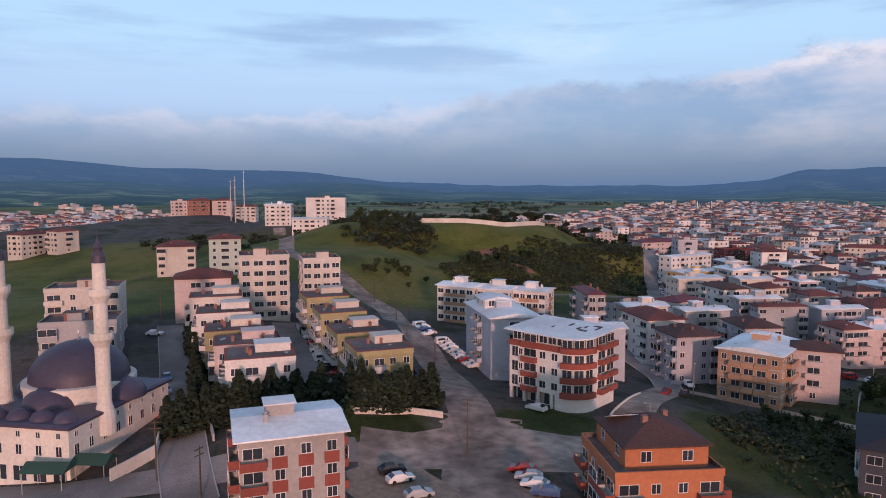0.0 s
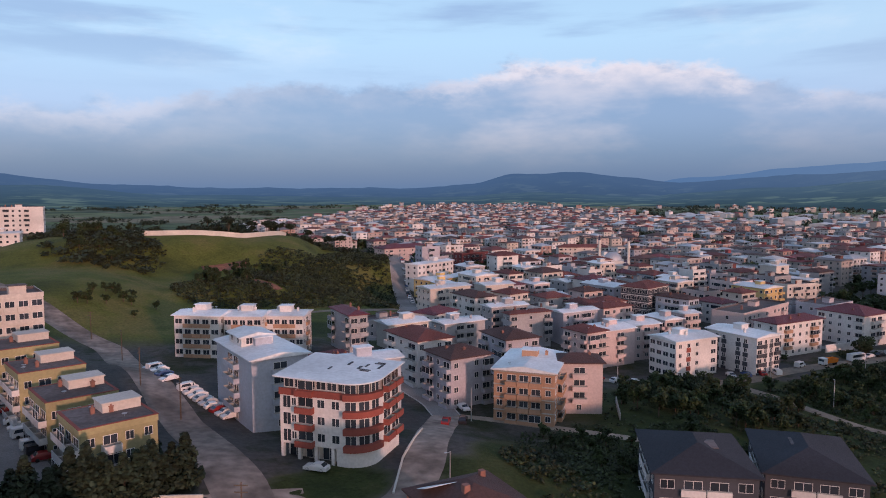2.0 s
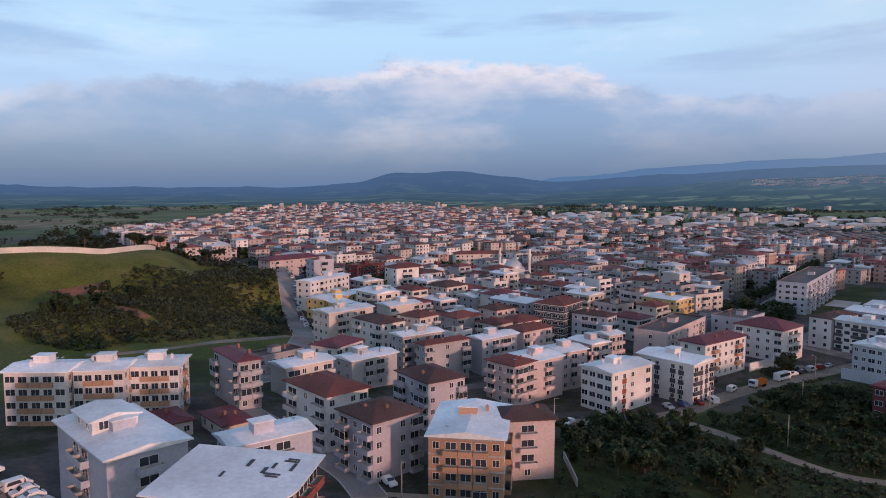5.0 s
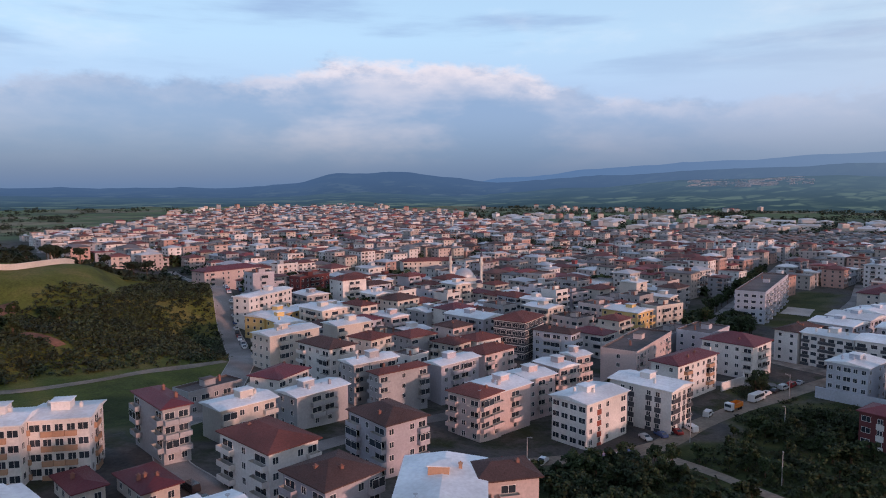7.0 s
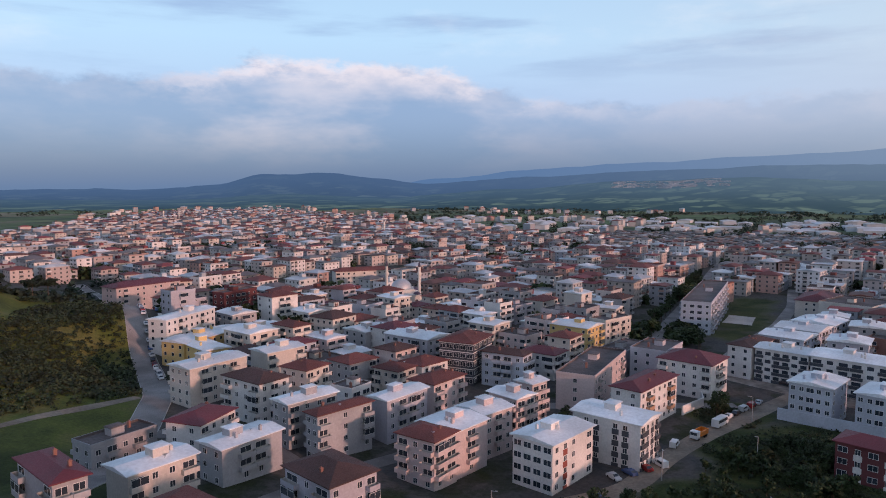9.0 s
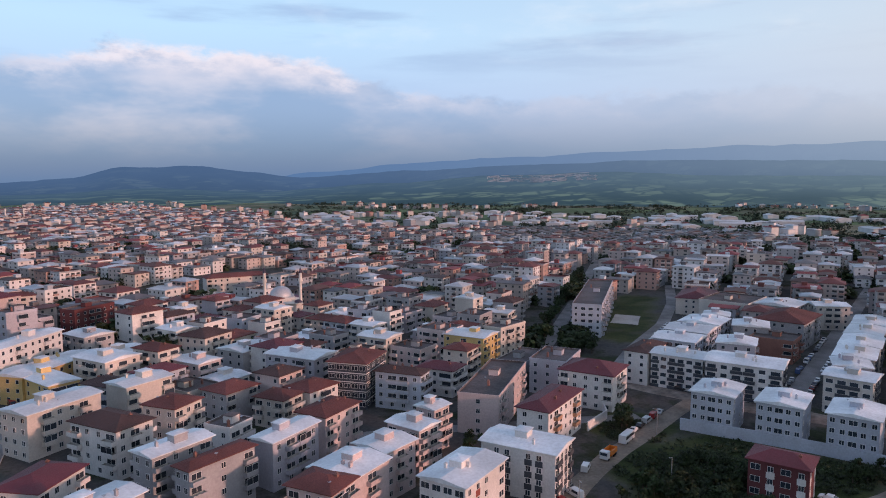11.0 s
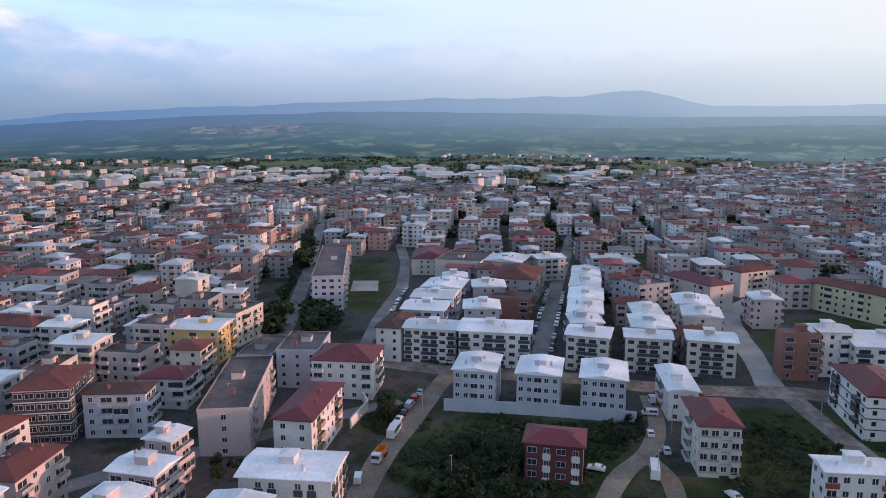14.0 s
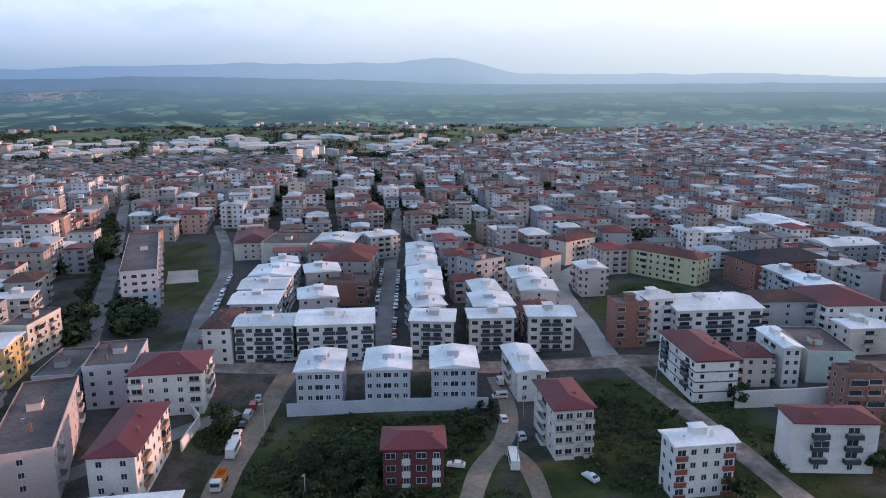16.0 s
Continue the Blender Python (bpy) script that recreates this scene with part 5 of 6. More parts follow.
strip("road", [(277, 80), (251, 74), (233, 70), (217, 67), (200, 64), (170, 58)], 6.5, DIRT, "dusty street past new buildings", 0.15)
strip("road", [(282, 84), (317, 84), (350, 85), (372, 84), (395, 74), (432, 45), (479, -2)], 8.0, CONCRETE, "pale concrete road curving past a green", 0.15, kerb=True)
strip("road", [(283, 160), (300, 159), (341, 160), (413, 163), (484, 164), (587, 167)], 7.0, ASPHALT, "street between rows of apartment blocks", 0.14)
strip("road", [(280, 222), (300, 226), (329, 232), (391, 241), (454, 258), (520, 283)], 6.5, ASPHALT, "street beside the park", 0.14)
strip("road", [(285, 256), (298, 262), (343, 278), (412, 304), (521, 347), (640, 395)], 7.0, ASPHALT, "tree-lined avenue between houses", 0.14)
strip("bare_soil", [(14, 385), (24, 387), (36, 388)], 8, RED_SOIL, "bare red soil on the grassy hillside", 0.1, "soil")
strip("bare_soil", [(34, 352), (40, 345), (44, 338)], 4, RED_SOIL, "bare red soil on the grassy hillside", 0.1, "soil")
strip("sports_court", [(378, 257), (402, 265)], 14, CONCRETE, "pale concrete sports court in the park", 0.14, "court")
strip("road", [(84, 290), (105, 266), (120, 268), (150, 268), (185, 245), (215, 222), (245, 196)], 6.0, ASPHALT, "asphalt street between apartment buildings", 0.13)
strip("road", [(105, 232), (125, 234), (150, 236), (185, 240)], 5.0, ASPHALT, "narrow asphalt street between apartment buildings", 0.12)
strip("road", [(70, 220), (85, 228), (106, 232), (105, 262)], 5.0, ASPHALT, "narrow asphalt street between apartment buildings", 0.12)


def wall_run(name, pts, high, thick, mat, label, category="wall"):
    s = Solid()
    rows = []
    line = []
    for (x0, y0), (x1, y1) in zip(pts, pts[1:]):
        n = max(1, int(math.hypot(x1 - x0, y1 - y0) / 4.0))
        line += [(x0 + (x1 - x0) * i / n, y0 + (y1 - y0) * i / n) for i in range(n)]
    line.append(pts[-1])
    for i, (x, y) in enumerate(line):
        a, b = line[max(0, i - 1)], line[min(len(line) - 1, i + 1)]
        q = math.hypot(b[0] - a[0], b[1] - a[1]) or 1
        nx, ny = -(b[1] - a[1]) / q * thick / 2, (b[0] - a[0]) / q * thick / 2
        z = ground(x, y)
        rows.append([(x - nx, y - ny, z - 0.6), (x - nx, y - ny, z + high), (x + nx, y + ny, z + high), (x + nx, y + ny, z - 0.6)])
    for r0, r1 in zip(rows, rows[1:]):
        for j in range(4):
            k = (j + 1) % 4
            s.face([r0[j], r1[j], r1[k], r0[k]])
    s.face(rows[0])
    s.face(rows[-1][::-1])
    return tagged(new(name, s.mesh(name, [mat])), label, category)


wall_run("retaining_wall", [(-18, 424), (0, 421), (20, 420), (38, 424), (50, 432), (58, 439), (66, 452)], 2.6, 0.6, STONE, "pale stone retaining wall round the hilltop terrace")
wall_run("garden_wall", [(0, 126), (-6, 127), (-14, 125), (-24, 121), (-32, 118)], 1.2, 0.3, WALL["cream"], "low cream garden wall below the terraces")
wall_run("garden_wall", [(-38, 112), (-46, 130), (-52, 146)], 1.3, 0.3, WALL["grey"], "grey garden wall along the street")
wall_run("boundary_wall", [(-50, 101), (-46, 108), (-50, 122)], 2.0, 0.3, STONE, "pale wall round the mosque yard")
wall_run("boundary_wall", [(93, 152), (98, 160), (102, 166)], 1.6, 0.25, CONCRETE, "low concrete wall beside an apartment building")
wall_run("retaining_wall", [(241, 181), (242.5, 160), (243.5, 126)], 3.6, 0.6, WALL["greyblue"], "long blue-grey podium wall under three blocks")
wall_run("boundary_wall", [(242, 58), (243, 40), (245, 22), (246, 8)], 5.0, 0.5, WALL["white"], "tall white rendered wall behind houses")
wall_run("retaining_wall", [(222, 203), (236, 203), (244, 208)], 3.0, 0.4, WALL["white"], "white retaining wall below a maroon-roofed block")
wall_run("garden_wall", [(28, 122), (34, 135), (44, 152)], 0.45, 0.3, STONE, "low stone wall along the street verge")


# ---- the rest of the town ----
def road_gap(x, y):
    best = 1e9
    for line, half in ROADS:
        for (x0, y0), (x1, y1) in zip(line, line[1:]):
            if abs(x - x0) > 60 or abs(y - y0) > 60:
                continue
            dx, dy = x1 - x0, y1 - y0
            q = max(0.0, min(1.0, ((x - x0) * dx + (y - y0) * dy) / (dx * dx + dy * dy + 1e-9)))
            best = min(best, math.hypot(x - x0 - q * dx, y - y0 - q * dy) - half)
    return best


def built_up(x, y):
    """Whether houses stand at a place."""
    r = math.hypot(x - 60, y - 150)
    a = math.degrees(math.atan2(x - 60, y - 150))
    if a < -45 or a > 135 or r > town_edge(a):
        return False
    if y > 255 and x < 118 + (y - 320) * 0.22:
        return (y > 640 and a > 3) or (a < -18 and r > 750)
    if x < 104 and y > 100:
        return False
    if y < 110 and x < 215:
        return False
    if x < 215 and y < 185:
        return False
    if 104 < x < 236 and y < 252:
        return False
    if noise.noise((x * 0.006, y * 0.006, 9)) > 0.5 and r > 720:
        return False
    if 57 < a < 80 and 770 < r < 1080:
        return False
    if 140 < y - 2.1 * (x - 120) * 0.1 - 330 < 190 and x > 230 and x < 420 and y > 420:
        return False
    return cover(x, y)[0] < 0.25


FILL = random.Random(11)
YARDS = []           # open spots beside the houses
HOUSE_WALL = material("far_plaster", (0.5, 0.5, 0.5), 0.9, 0.08, 0.6, 0.1, 0.1, per="island", spread=0.12,
                      tint=((0.56, 0.55, 0.55), (0.50, 0.43, 0.42), (0.42, 0.425, 0.44), (0.55, 0.51, 0.47), (0.34, 0.355, 0.40), (0.52, 0.45, 0.43), (0.64, 0.63, 0.63), (0.38, 0.34, 0.32), (0.64, 0.63, 0.64), (0.40, 0.27, 0.24)))
HOUSE_ROOF = material("far_roofs", (0.5, 0.5, 0.5), 0.7, 0.12, 0.6, 0.15, 0.2, per="island", spread=0.15,
                      tint=((0.16, 0.054, 0.05), (0.58, 0.61, 0.64), (0.15, 0.070, 0.058), (0.20, 0.20, 0.205), (0.66, 0.68, 0.70), (0.17, 0.058, 0.052), (0.08, 0.052, 0.047), (0.42, 0.45, 0.49), (0.22, 0.055, 0.058), (0.13, 0.12, 0.125)))
HOUSE_GLASS = material("far_windows", (0.05, 0.055, 0.065), 0.3, 0.1, 1.0, 0.1, 0.0, per="island", spread=0.4)


def far_house(s, x, y, w, d, rot, fl, form, openings):
    z = ground(x, y)
    m = pose(x, y, z, 0, 0, rot)
    h = fl * 3.0
    b = Solid()
    b.box(-w / 2, -d / 2, -2, w / 2, d / 2, h, 0, False)
    t = hip_solid(w, d, min(w, d) * 0.17) if form == 0 else gable_solid(w, d, 0.8) if form == 1 else flat_solid(w, d)
    for i in range(len(t.m)):
        t.m[i] = 1 if form < 2 or t.m[i] == 0 else 0
    b.add(t, pose(0, 0, h + 0.01))
    if form and FILL.random() < 0.6:
        k = Solid()
        k.stack([(1.6, 1.5, h), (1.6, 1.5, h + 2.6), (1.9, 1.8, h + 2.6), (1.9, 1.8, h + 2.8)], 1)
        b.add(k, pose(FILL.uniform(-0.2, 0.2) * w, FILL.uniform(-0.2, 0.2) * d, 0))
    if openings:
        for mm, length in facades(w, d):
            n = max(2, int(length / (3.6 if openings > 1 else 4.6)))
            kinds = [FILL.random() < 0.32 for _ in range(n)]
            for f in range(fl):
                for i in range(n):
                    u = -length / 2 + (i + 0.5) * length / n
                    q = Solid()
                    ww, hh = (1.25, 1.3) if kinds[i] else (0.58, 1.25)
                    q.face([(u - ww, -0.04, f * 3 + 0.9), (u + ww, -0.04, f * 3 + 0.9), (u + ww, -0.04, f * 3 + 0.9 + hh), (u - ww, -0.04, f * 3 + 0.9 + hh)], 2)
                    if kinds[i] and openings > 1 and f:
                        q.box(u - 1.5, -1.1, f * 3 - 0.1, u + 1.5, -0.05, f * 3 + 0.85, 0)
                    b.add(q, mm)
    s.add(b, m)


def fill_town():
    chunks = [Solid() for _ in range(6)]
    named = 0
    cells = []
    for i in range(-40, 125):
        for j in range(-62, 125):
            cells.append((i, j))
    for i, j in cells:
        # streets: every fourth row and every fifth column stays open
        u = i * 17.5 + (i // 3) * 7.0
        v = j * 15.0 + (j // 2) * 8.5
        turn = radians(9)
        x, y = 105 + u * math.cos(turn) - v * math.sin(turn), 150 + u * math.sin(turn) + v * math.cos(turn)
        bend = 22 * smooth(280, 600, math.hypot(u, v))
        x, y = x + bend * noise.noise((x * 0.004, y * 0.004, 1.5)) + FILL.uniform(-1.5, 1.5), y + bend * noise.noise((x * 0.004, y * 0.004, 6.5)) + FILL.uniform(-1.2, 1.2)
        if abs(x) > 2200 or not built_up(x, y):
            continue
        r = math.hypot(x - 60, y - 150)
        old = math.degrees(math.atan2(x - 60, y - 150)) < 56
        w, d = FILL.uniform(9.5, 17), FILL.uniform(9, 14.5)
        if FILL.random() < (0.75 if old and 655 < r < 735 else 0.07):
            continue
        fl = FILL.choice((2, 3, 3, 4) if old and r < 700 else (3, 4, 4, 4, 5) if r < 420 else (2, 3, 3, 4, 4, 5) if r < 700 else (2, 2, 3, 3, 4))
        form = FILL.choice((0, 0, 0, 0, 1, 1, 2, 2) if old else (0, 0, 1, 1, 1, 2) if r < 600 else (0, 0, 0, 1, 1, 2))
        rot = 9 + FILL.uniform(-5, 5) + (90 if FILL.random() < 0.3 else 0)
        if any(math.hypot(x - px, y - py) < 0.85 * half + 6.5 for px, py, half in PLACED):
            continue
        if r < 650 and road_gap(x, y) < 7.5:
            continue
        if FILL.random() < 0.42:
            q, side = radians(rot), FILL.choice((-1, 1)) * (d / 2 + 3.2)
            YARDS.append((x - math.sin(q) * side + FILL.uniform(-5, 5), y + math.cos(q) * side, 1.6))
        if r < 330 and named < 170:
            named += 1
            block(x, y, w, d, rot % 90 if rot > 45 else rot, fl, FILL.choice(("hip", "hipdark", "hipred", "hip") if form == 0 else ("metal",) if form == 1 else ("flat",)),
                  FILL.choice(("cream", "white", "grey", "pink", "lav", "beige", "greyblue", "white")), detail=False)
        else:
            a = math.degrees(math.atan2(x - 60, y - 150))
            far_house(chunks[min(5, max(0, int((a + 20) / 25)))], x, y, w, d, rot, fl, form, 2 if r < 520 else 1 if r < 1000 else 0)
    # farther out the houses stand in looser rows
    for k in range(1500):
        a, r = radians(FILL.uniform(-40, 125)), FILL.uniform(1000, 2500)
        x, y = 60 + r * math.sin(a), 150 + r * math.cos(a)
        if -22 < math.degrees(a) < 13 or r > 1.25 * town_edge(math.degrees(a)) and noise.noise((x * 0.003, y * 0.003, 2)) < 0.30:
            continue
        far_house(chunks[min(5, max(0, int((math.degrees(a) + 20) / 25)))], x, y, FILL.uniform(11, 17), FILL.uniform(10, 14), FILL.uniform(0, 90), FILL.choice((2, 3, 3, 4)), FILL.choice((0, 0, 1, 1, 2)), 0)
    for c in chunks:
        if c.v:
            tagged(new("distant_houses", c.mesh("distant_houses", [HOUSE_WALL, HOUSE_ROOF, HOUSE_GLASS])), "dense red- and white-roofed apartment houses of the far town", "houses", kind="stuff")
    # long low workshops of the craftsmen's estate
    yard = Solid()
    for k in range(13):
        for c in range(26):
            a, r = radians(57 + 23 * (c + 0.5 * (k % 2)) / 26), 785 + k * 23.0
            if FILL.random() < 0.16:
                continue
            x, y = 60 + r * math.sin(a), 150 + r * math.cos(a)
            w, d, h = FILL.uniform(14, 30), FILL.uniform(9, 12), FILL.uniform(3.6, 5.5)
            b = Solid()
            b.box(-w / 2, -d / 2, -2, w / 2, d / 2, h, 0, False)
            t = gable_solid(w, d, 1.3, 0.4)
            t.m = [1] * len(t.m)
            b.add(t, pose(0, 0, h + 0.01))
            yard.add(b, pose(x, y, ground(x, y), 0, 0, 24 + FILL.uniform(-2, 2)))
    yard_roof = material("grey_workshop_roofs", (0.1, 0.1, 0.1), 0.7, 0.12, 0.8, 0.2, 0.2, per="island", spread=0.2, tint=((0.075, 0.075, 0.08), (0.11, 0.10, 0.10), (0.30, 0.31, 0.33), (0.09, 0.085, 0.085), (0.14, 0.085, 0.075), (0.12, 0.12, 0.13)))
    tagged(new("workshops", yard.mesh("workshops", [HOUSE_WALL, yard_roof])), "long low grey-roofed workshops in close rows", "workshops", kind="stuff")
    # industrial sheds at the edge of the town
    sheds = Solid()
    for k in range(85):
        a = radians(FILL.uniform(42, 92))
        r = FILL.uniform(1080, 1560)
        w, d, h = FILL.uniform(24, 62), FILL.uniform(16, 30), FILL.uniform(5, 8)
        x, y = 60 + r * math.sin(a), 150 + r * math.cos(a)
        b = Solid()
        b.box(-w / 2, -d / 2, -2, w / 2, d / 2, h, 0, False)
        b.add(gable_solid(w, d, 2.0), pose(0, 0, h + 0.01))
        sheds.add(b, pose(x, y, ground(x, y), 0, 0, FILL.choice((20, 25, 110, 30))))
    shed_mat = material("shed_cladding", (0.55, 0.56, 0.58), 0.6, 0.06, 1.0, 0.1, 0.1, per="island", spread=0.18)
    tagged(new("distant_sheds", sheds.mesh("distant_sheds", [shed_mat])), "pale industrial sheds at the edge of the plain", "sheds", kind="stuff")


fill_town()


# ---- trees and scrub ----
def leaf_clump(s, x, y, z, size, rnd, mat=0):
    """A small ragged spray of leaves."""
    a, b = rnd.uniform(0, 6.28), rnd.uniform(-0.9, 0.9)
    e = Euler((b, rnd.uniform(-0.9, 0.9), a)).to_matrix()
    p = [Vector(q) for q in ((-size, -size * 0.6, 0), (size * 0.2, -size, size * 0.25), (size, 0.1 * size, 0), (0.1 * size, size * 0.8, size * 0.2), (-0.7 * size, 0.5 * size, -0.1 * size))]
    s.face([tuple(e @ q + Vector((x, y, z))) for q in p], mat)


def tree_parts(kind, seed):
    rnd = random.Random(seed)
    trunk, crown = Solid(), Solid()
    if kind == "cypress":
        h = rnd.uniform(5.5, 7.5)
        trunk.ring([(0.16, -0.4), (0.13, 1.0), (0.05, h * 0.8)], 7)
        for _ in range(560):
            q = rnd.random() ** 1.25
            z = 0.5 + q * (h - 0.4)
            r = (1.75 * (1 - q) ** 0.75 + 0.1) * math.sqrt(rnd.uniform(0.35, 1.0)) * (1 + 0.25 * math.sin(z * 3 + seed))
            a = rnd.uniform(0, 6.28)
            leaf_clump(crown, r * math.cos(a), r * math.sin(a), z, rnd.uniform(0.22, 0.42), rnd)
    elif kind == "pine":
        h = rnd.uniform(9, 11)
        trunk.ring([(0.28, -0.4), (0.22, 2.5), (0.16, h * 0.6), (0.05, h * 0.9)], 8)
        lobes = [(rnd.uniform(-2.2, 2.2), rnd.uniform(-2.2, 2.2), h * rnd.uniform(0.66, 0.95), rnd.uniform(1.2, 2.0)) for _ in range(9)]
        for lx, ly, lz, lr in lobes:
            for _ in range(70):
                v = Vector((rnd.gauss(0, 1), rnd.gauss(0, 1), rnd.gauss(0, 0.5))).normalized() * lr * rnd.uniform(0.6, 1.05)
                leaf_clump(crown, lx + v.x, ly + v.y, lz + v.z * 0.6, rnd.uniform(0.25, 0.5), rnd)
    else:
        h = {"tree": rnd.uniform(6, 8), "small": rnd.uniform(3.2, 4.5)}[kind]
        sp = h * 0.36
        trunk.ring([(h * 0.035, -0.4), (h * 0.027, h * 0.25), (h * 0.018, h * 0.5), (0.03, h * 0.75)], 7)
        lobes = []
        for i in range(11):
            a = rnd.uniform(0, 6.28)
            rr = sp * rnd.uniform(0.2, 0.95)
            lobes.append((rr * math.cos(a), rr * math.sin(a), h * rnd.uniform(0.38, 0.88), sp * rnd.uniform(0.28, 0.55)))
        for lx, ly, lz, lr in lobes:
            # limb out to each bough
            b0, b1 = Vector((0, 0, h * 0.3)), Vector((lx, ly, lz))
            side = Vector((0.05 * h * 0.15, 0.03, 0))
            trunk.face([tuple(b0 - side * 2), tuple(b0 + side * 2), tuple(b1)])
            trunk.face([tuple(b0 - side.cross(Vector((0, 0, 2)))), tuple(b0 + side.cross(Vector((0, 0, 2)))), tuple(b1)])
            for _ in range(55):
                v = Vector((rnd.gauss(0, 1), rnd.gauss(0, 1), rnd.gauss(0, 1))).normalized() * lr * rnd.uniform(0.55, 1.12)
                leaf_clump(crown, lx + v.x, ly + v.y, lz + v.z * 0.8, rnd.uniform(0.2, 0.42) * (0.6 + h * 0.06), rnd)
    return trunk, crown


PROTO = {}
FAR_TREES = {}
COUNTED = []
TREES = random.Random(5)


def tree(kind, x, y, scale=1.0):
    key = (kind, TREES.randint(0, 3))
    label = {"tree": "leafy green broad-crowned tree", "small": "low bushy green tree in rough grass", "cypress": "dark narrow conifer by a garden wall", "pine": "tall dark pine with flat boughs"}[kind]
    if key not in PROTO:
        t, c = tree_parts(kind, key[1] * 7 + len(kind))
        PROTO[key] = (t.mesh("trunk", [BARK]), c.mesh("crown", [{"cypress": PINE, "pine": PINE}.get(kind, LEAF)]), t, c)
    if len(COUNTED) >= 290 or min(math.hypot(x - px, y - py) for px, py in PATHXY) > 165:
        wood = FAR_TREES.setdefault(kind, Solid())
        m = pose(x, y, ground(x, y) - 0.1, 0, 0, TREES.uniform(0, 360)) @ Matrix.Scale(scale, 4)
        wood.add(PROTO[key][2], m)
        wood.add(PROTO[key][3], m, 1)
        return
    COUNTED.append(key)
    ob = thing("tree", x, y, ground(x, y) - 0.1, TREES.uniform(0, 360), label, "tree", "trees of the town")
    ob.scale = (scale, scale, scale * TREES.uniform(0.9, 1.15))
    part("trunk", PROTO[key][0], None, ob)
    part("crown", PROTO[key][1], None, ob)


def grove(kind, x, y, r, n, lo=0.8, hi=1.25):
    for _ in range(n):
        a, q = TREES.uniform(0, 6.28), r * math.sqrt(TREES.random())
        px, py = x + q * math.cos(a), y + q * math.sin(a)
        if road_gap(px, py) < 1.5 or any(math.hypot(px - bx, py - by) < half * 0.9 + 1.5 for bx, by, half in PLACED):
            continue
        tree(kind, px, py, TREES.uniform(lo, hi))


def row_of(kind, x0, y0, x1, y1, n, jit=0.8, lo=0.85, hi=1.2):
    for i in range(n):
        q = i / max(1, n - 1)
        tree(kind, x0 + (x1 - x0) * q + TREES.uniform(-jit, jit), y0 + (y1 - y0) * q + TREES.uniform(-jit, jit), TREES.uniform(lo, hi))


row_of("cypress", -36, 119.5, -3, 130, 22, 0.8, 1.0, 1.4)
row_of("cypress", -46, 114, -36, 119, 7, 0.6, 1.0, 1.35)
row_of("cypress", -43, 117, -35, 121, 6, 0.6, 0.9, 1.2)
row_of("cypress", -33, 122.5, -4, 132, 14, 0.8, 1.0, 1.3)
row_of("cypress", -3, 131, -27, 196, 20, 0.7, 0.7, 1.0)
row_of("cypress", -43, 122, -66, 180, 20, 0.9, 0.9, 1.25)
tree("small", -17, 117.5, 1.2)
grove("tree", 118, 152, 19, 30, 0.6, 1.0)
grove("small", 124, 146, 32, 34, 0.8, 1.3)
grove("tree", 132, 174, 13, 24, 0.65, 1.0)
grove("small", 128, 170, 18, 18, 0.8, 1.3)
grove("small", 165, 150, 22, 30, 0.8, 1.3)
grove("tree", 160, 158, 14, 12, 0.55, 0.85)
grove("tree", 148, 176, 7, 5, 0.7, 0.95)
grove("small", 75, 138, 14, 14, 0.7, 1.1)
grove("small", 100, 128, 20, 14, 0.6, 1.0)
grove("small", 200, 160, 18, 36, 0.8, 1.4)
grove("tree", 203, 163, 14, 14, 0.55, 0.85)
grove("tree", 233, 193, 6, 7, 0.7, 1.0)
grove("small", 180, 158, 18, 20, 0.7, 1.2)
grove("small", 238, 128, 6, 6, 0.7, 1.0)
grove("tree", 228, 132, 4, 3, 0.6, 0.8)
grove("small", 240, 85, 10, 7, 0.6, 1.0)
grove("tree", 246, 56, 4, 3, 0.7, 0.9)
grove("tree", 205, 40, 5, 3, 0.8, 1.0)
grove("small", 190, 78, 8, 6)
row_of("tree", 300, 266, 520, 352, 18, 2.5, 1.0, 1.5)
row_of("tree", 310, 254, 420, 296, 10, 2.5, 0.9, 1.3)
grove("tree", 312, 250, 10, 10, 0.8, 1.15)
grove("tree", 342, 60, 3, 1, 1.2, 1.3)
grove("tree", 20, 198, 6, 4, 0.7, 1.0)
tree("tree", 14, 200, 0.9)
grove("pine", 62, 455, 9, 9, 0.8, 1.1)
grove("pine", 30, 475, 20, 7, 0.7, 1.1)
grove("pine", 95, 470, 30, 10, 0.8, 1.2)
grove("tree", -40, 440, 34, 10, 0.9, 1.4)
grove("tree", -30, 385, 24, 8, 0.7, 1.1)
grove("small", 30, 375, 20, 10, 1.0, 1.6)
grove("tree", 20, 345, 12, 9, 0.7, 1.0)
grove("small", -20, 300, 14, 14, 0.7, 1.2)
grove("tree", 160, 262, 3, 2, 0.7, 0.9)
grove("small", 195, 206, 8, 6, 0.7, 1.0)
grove("tree", 188, 222, 5, 3, 0.6, 0.8)
grove("tree", 195, 235, 4, 3, 0.7, 0.9)


for kind, wood in FAR_TREES.items():
    tagged(new("far_trees", wood.mesh("far_trees", [BARK, PINE if kind in ("pine", "cypress") else LEAF])), "green trees standing between houses and on the hill", "trees", kind="stuff")


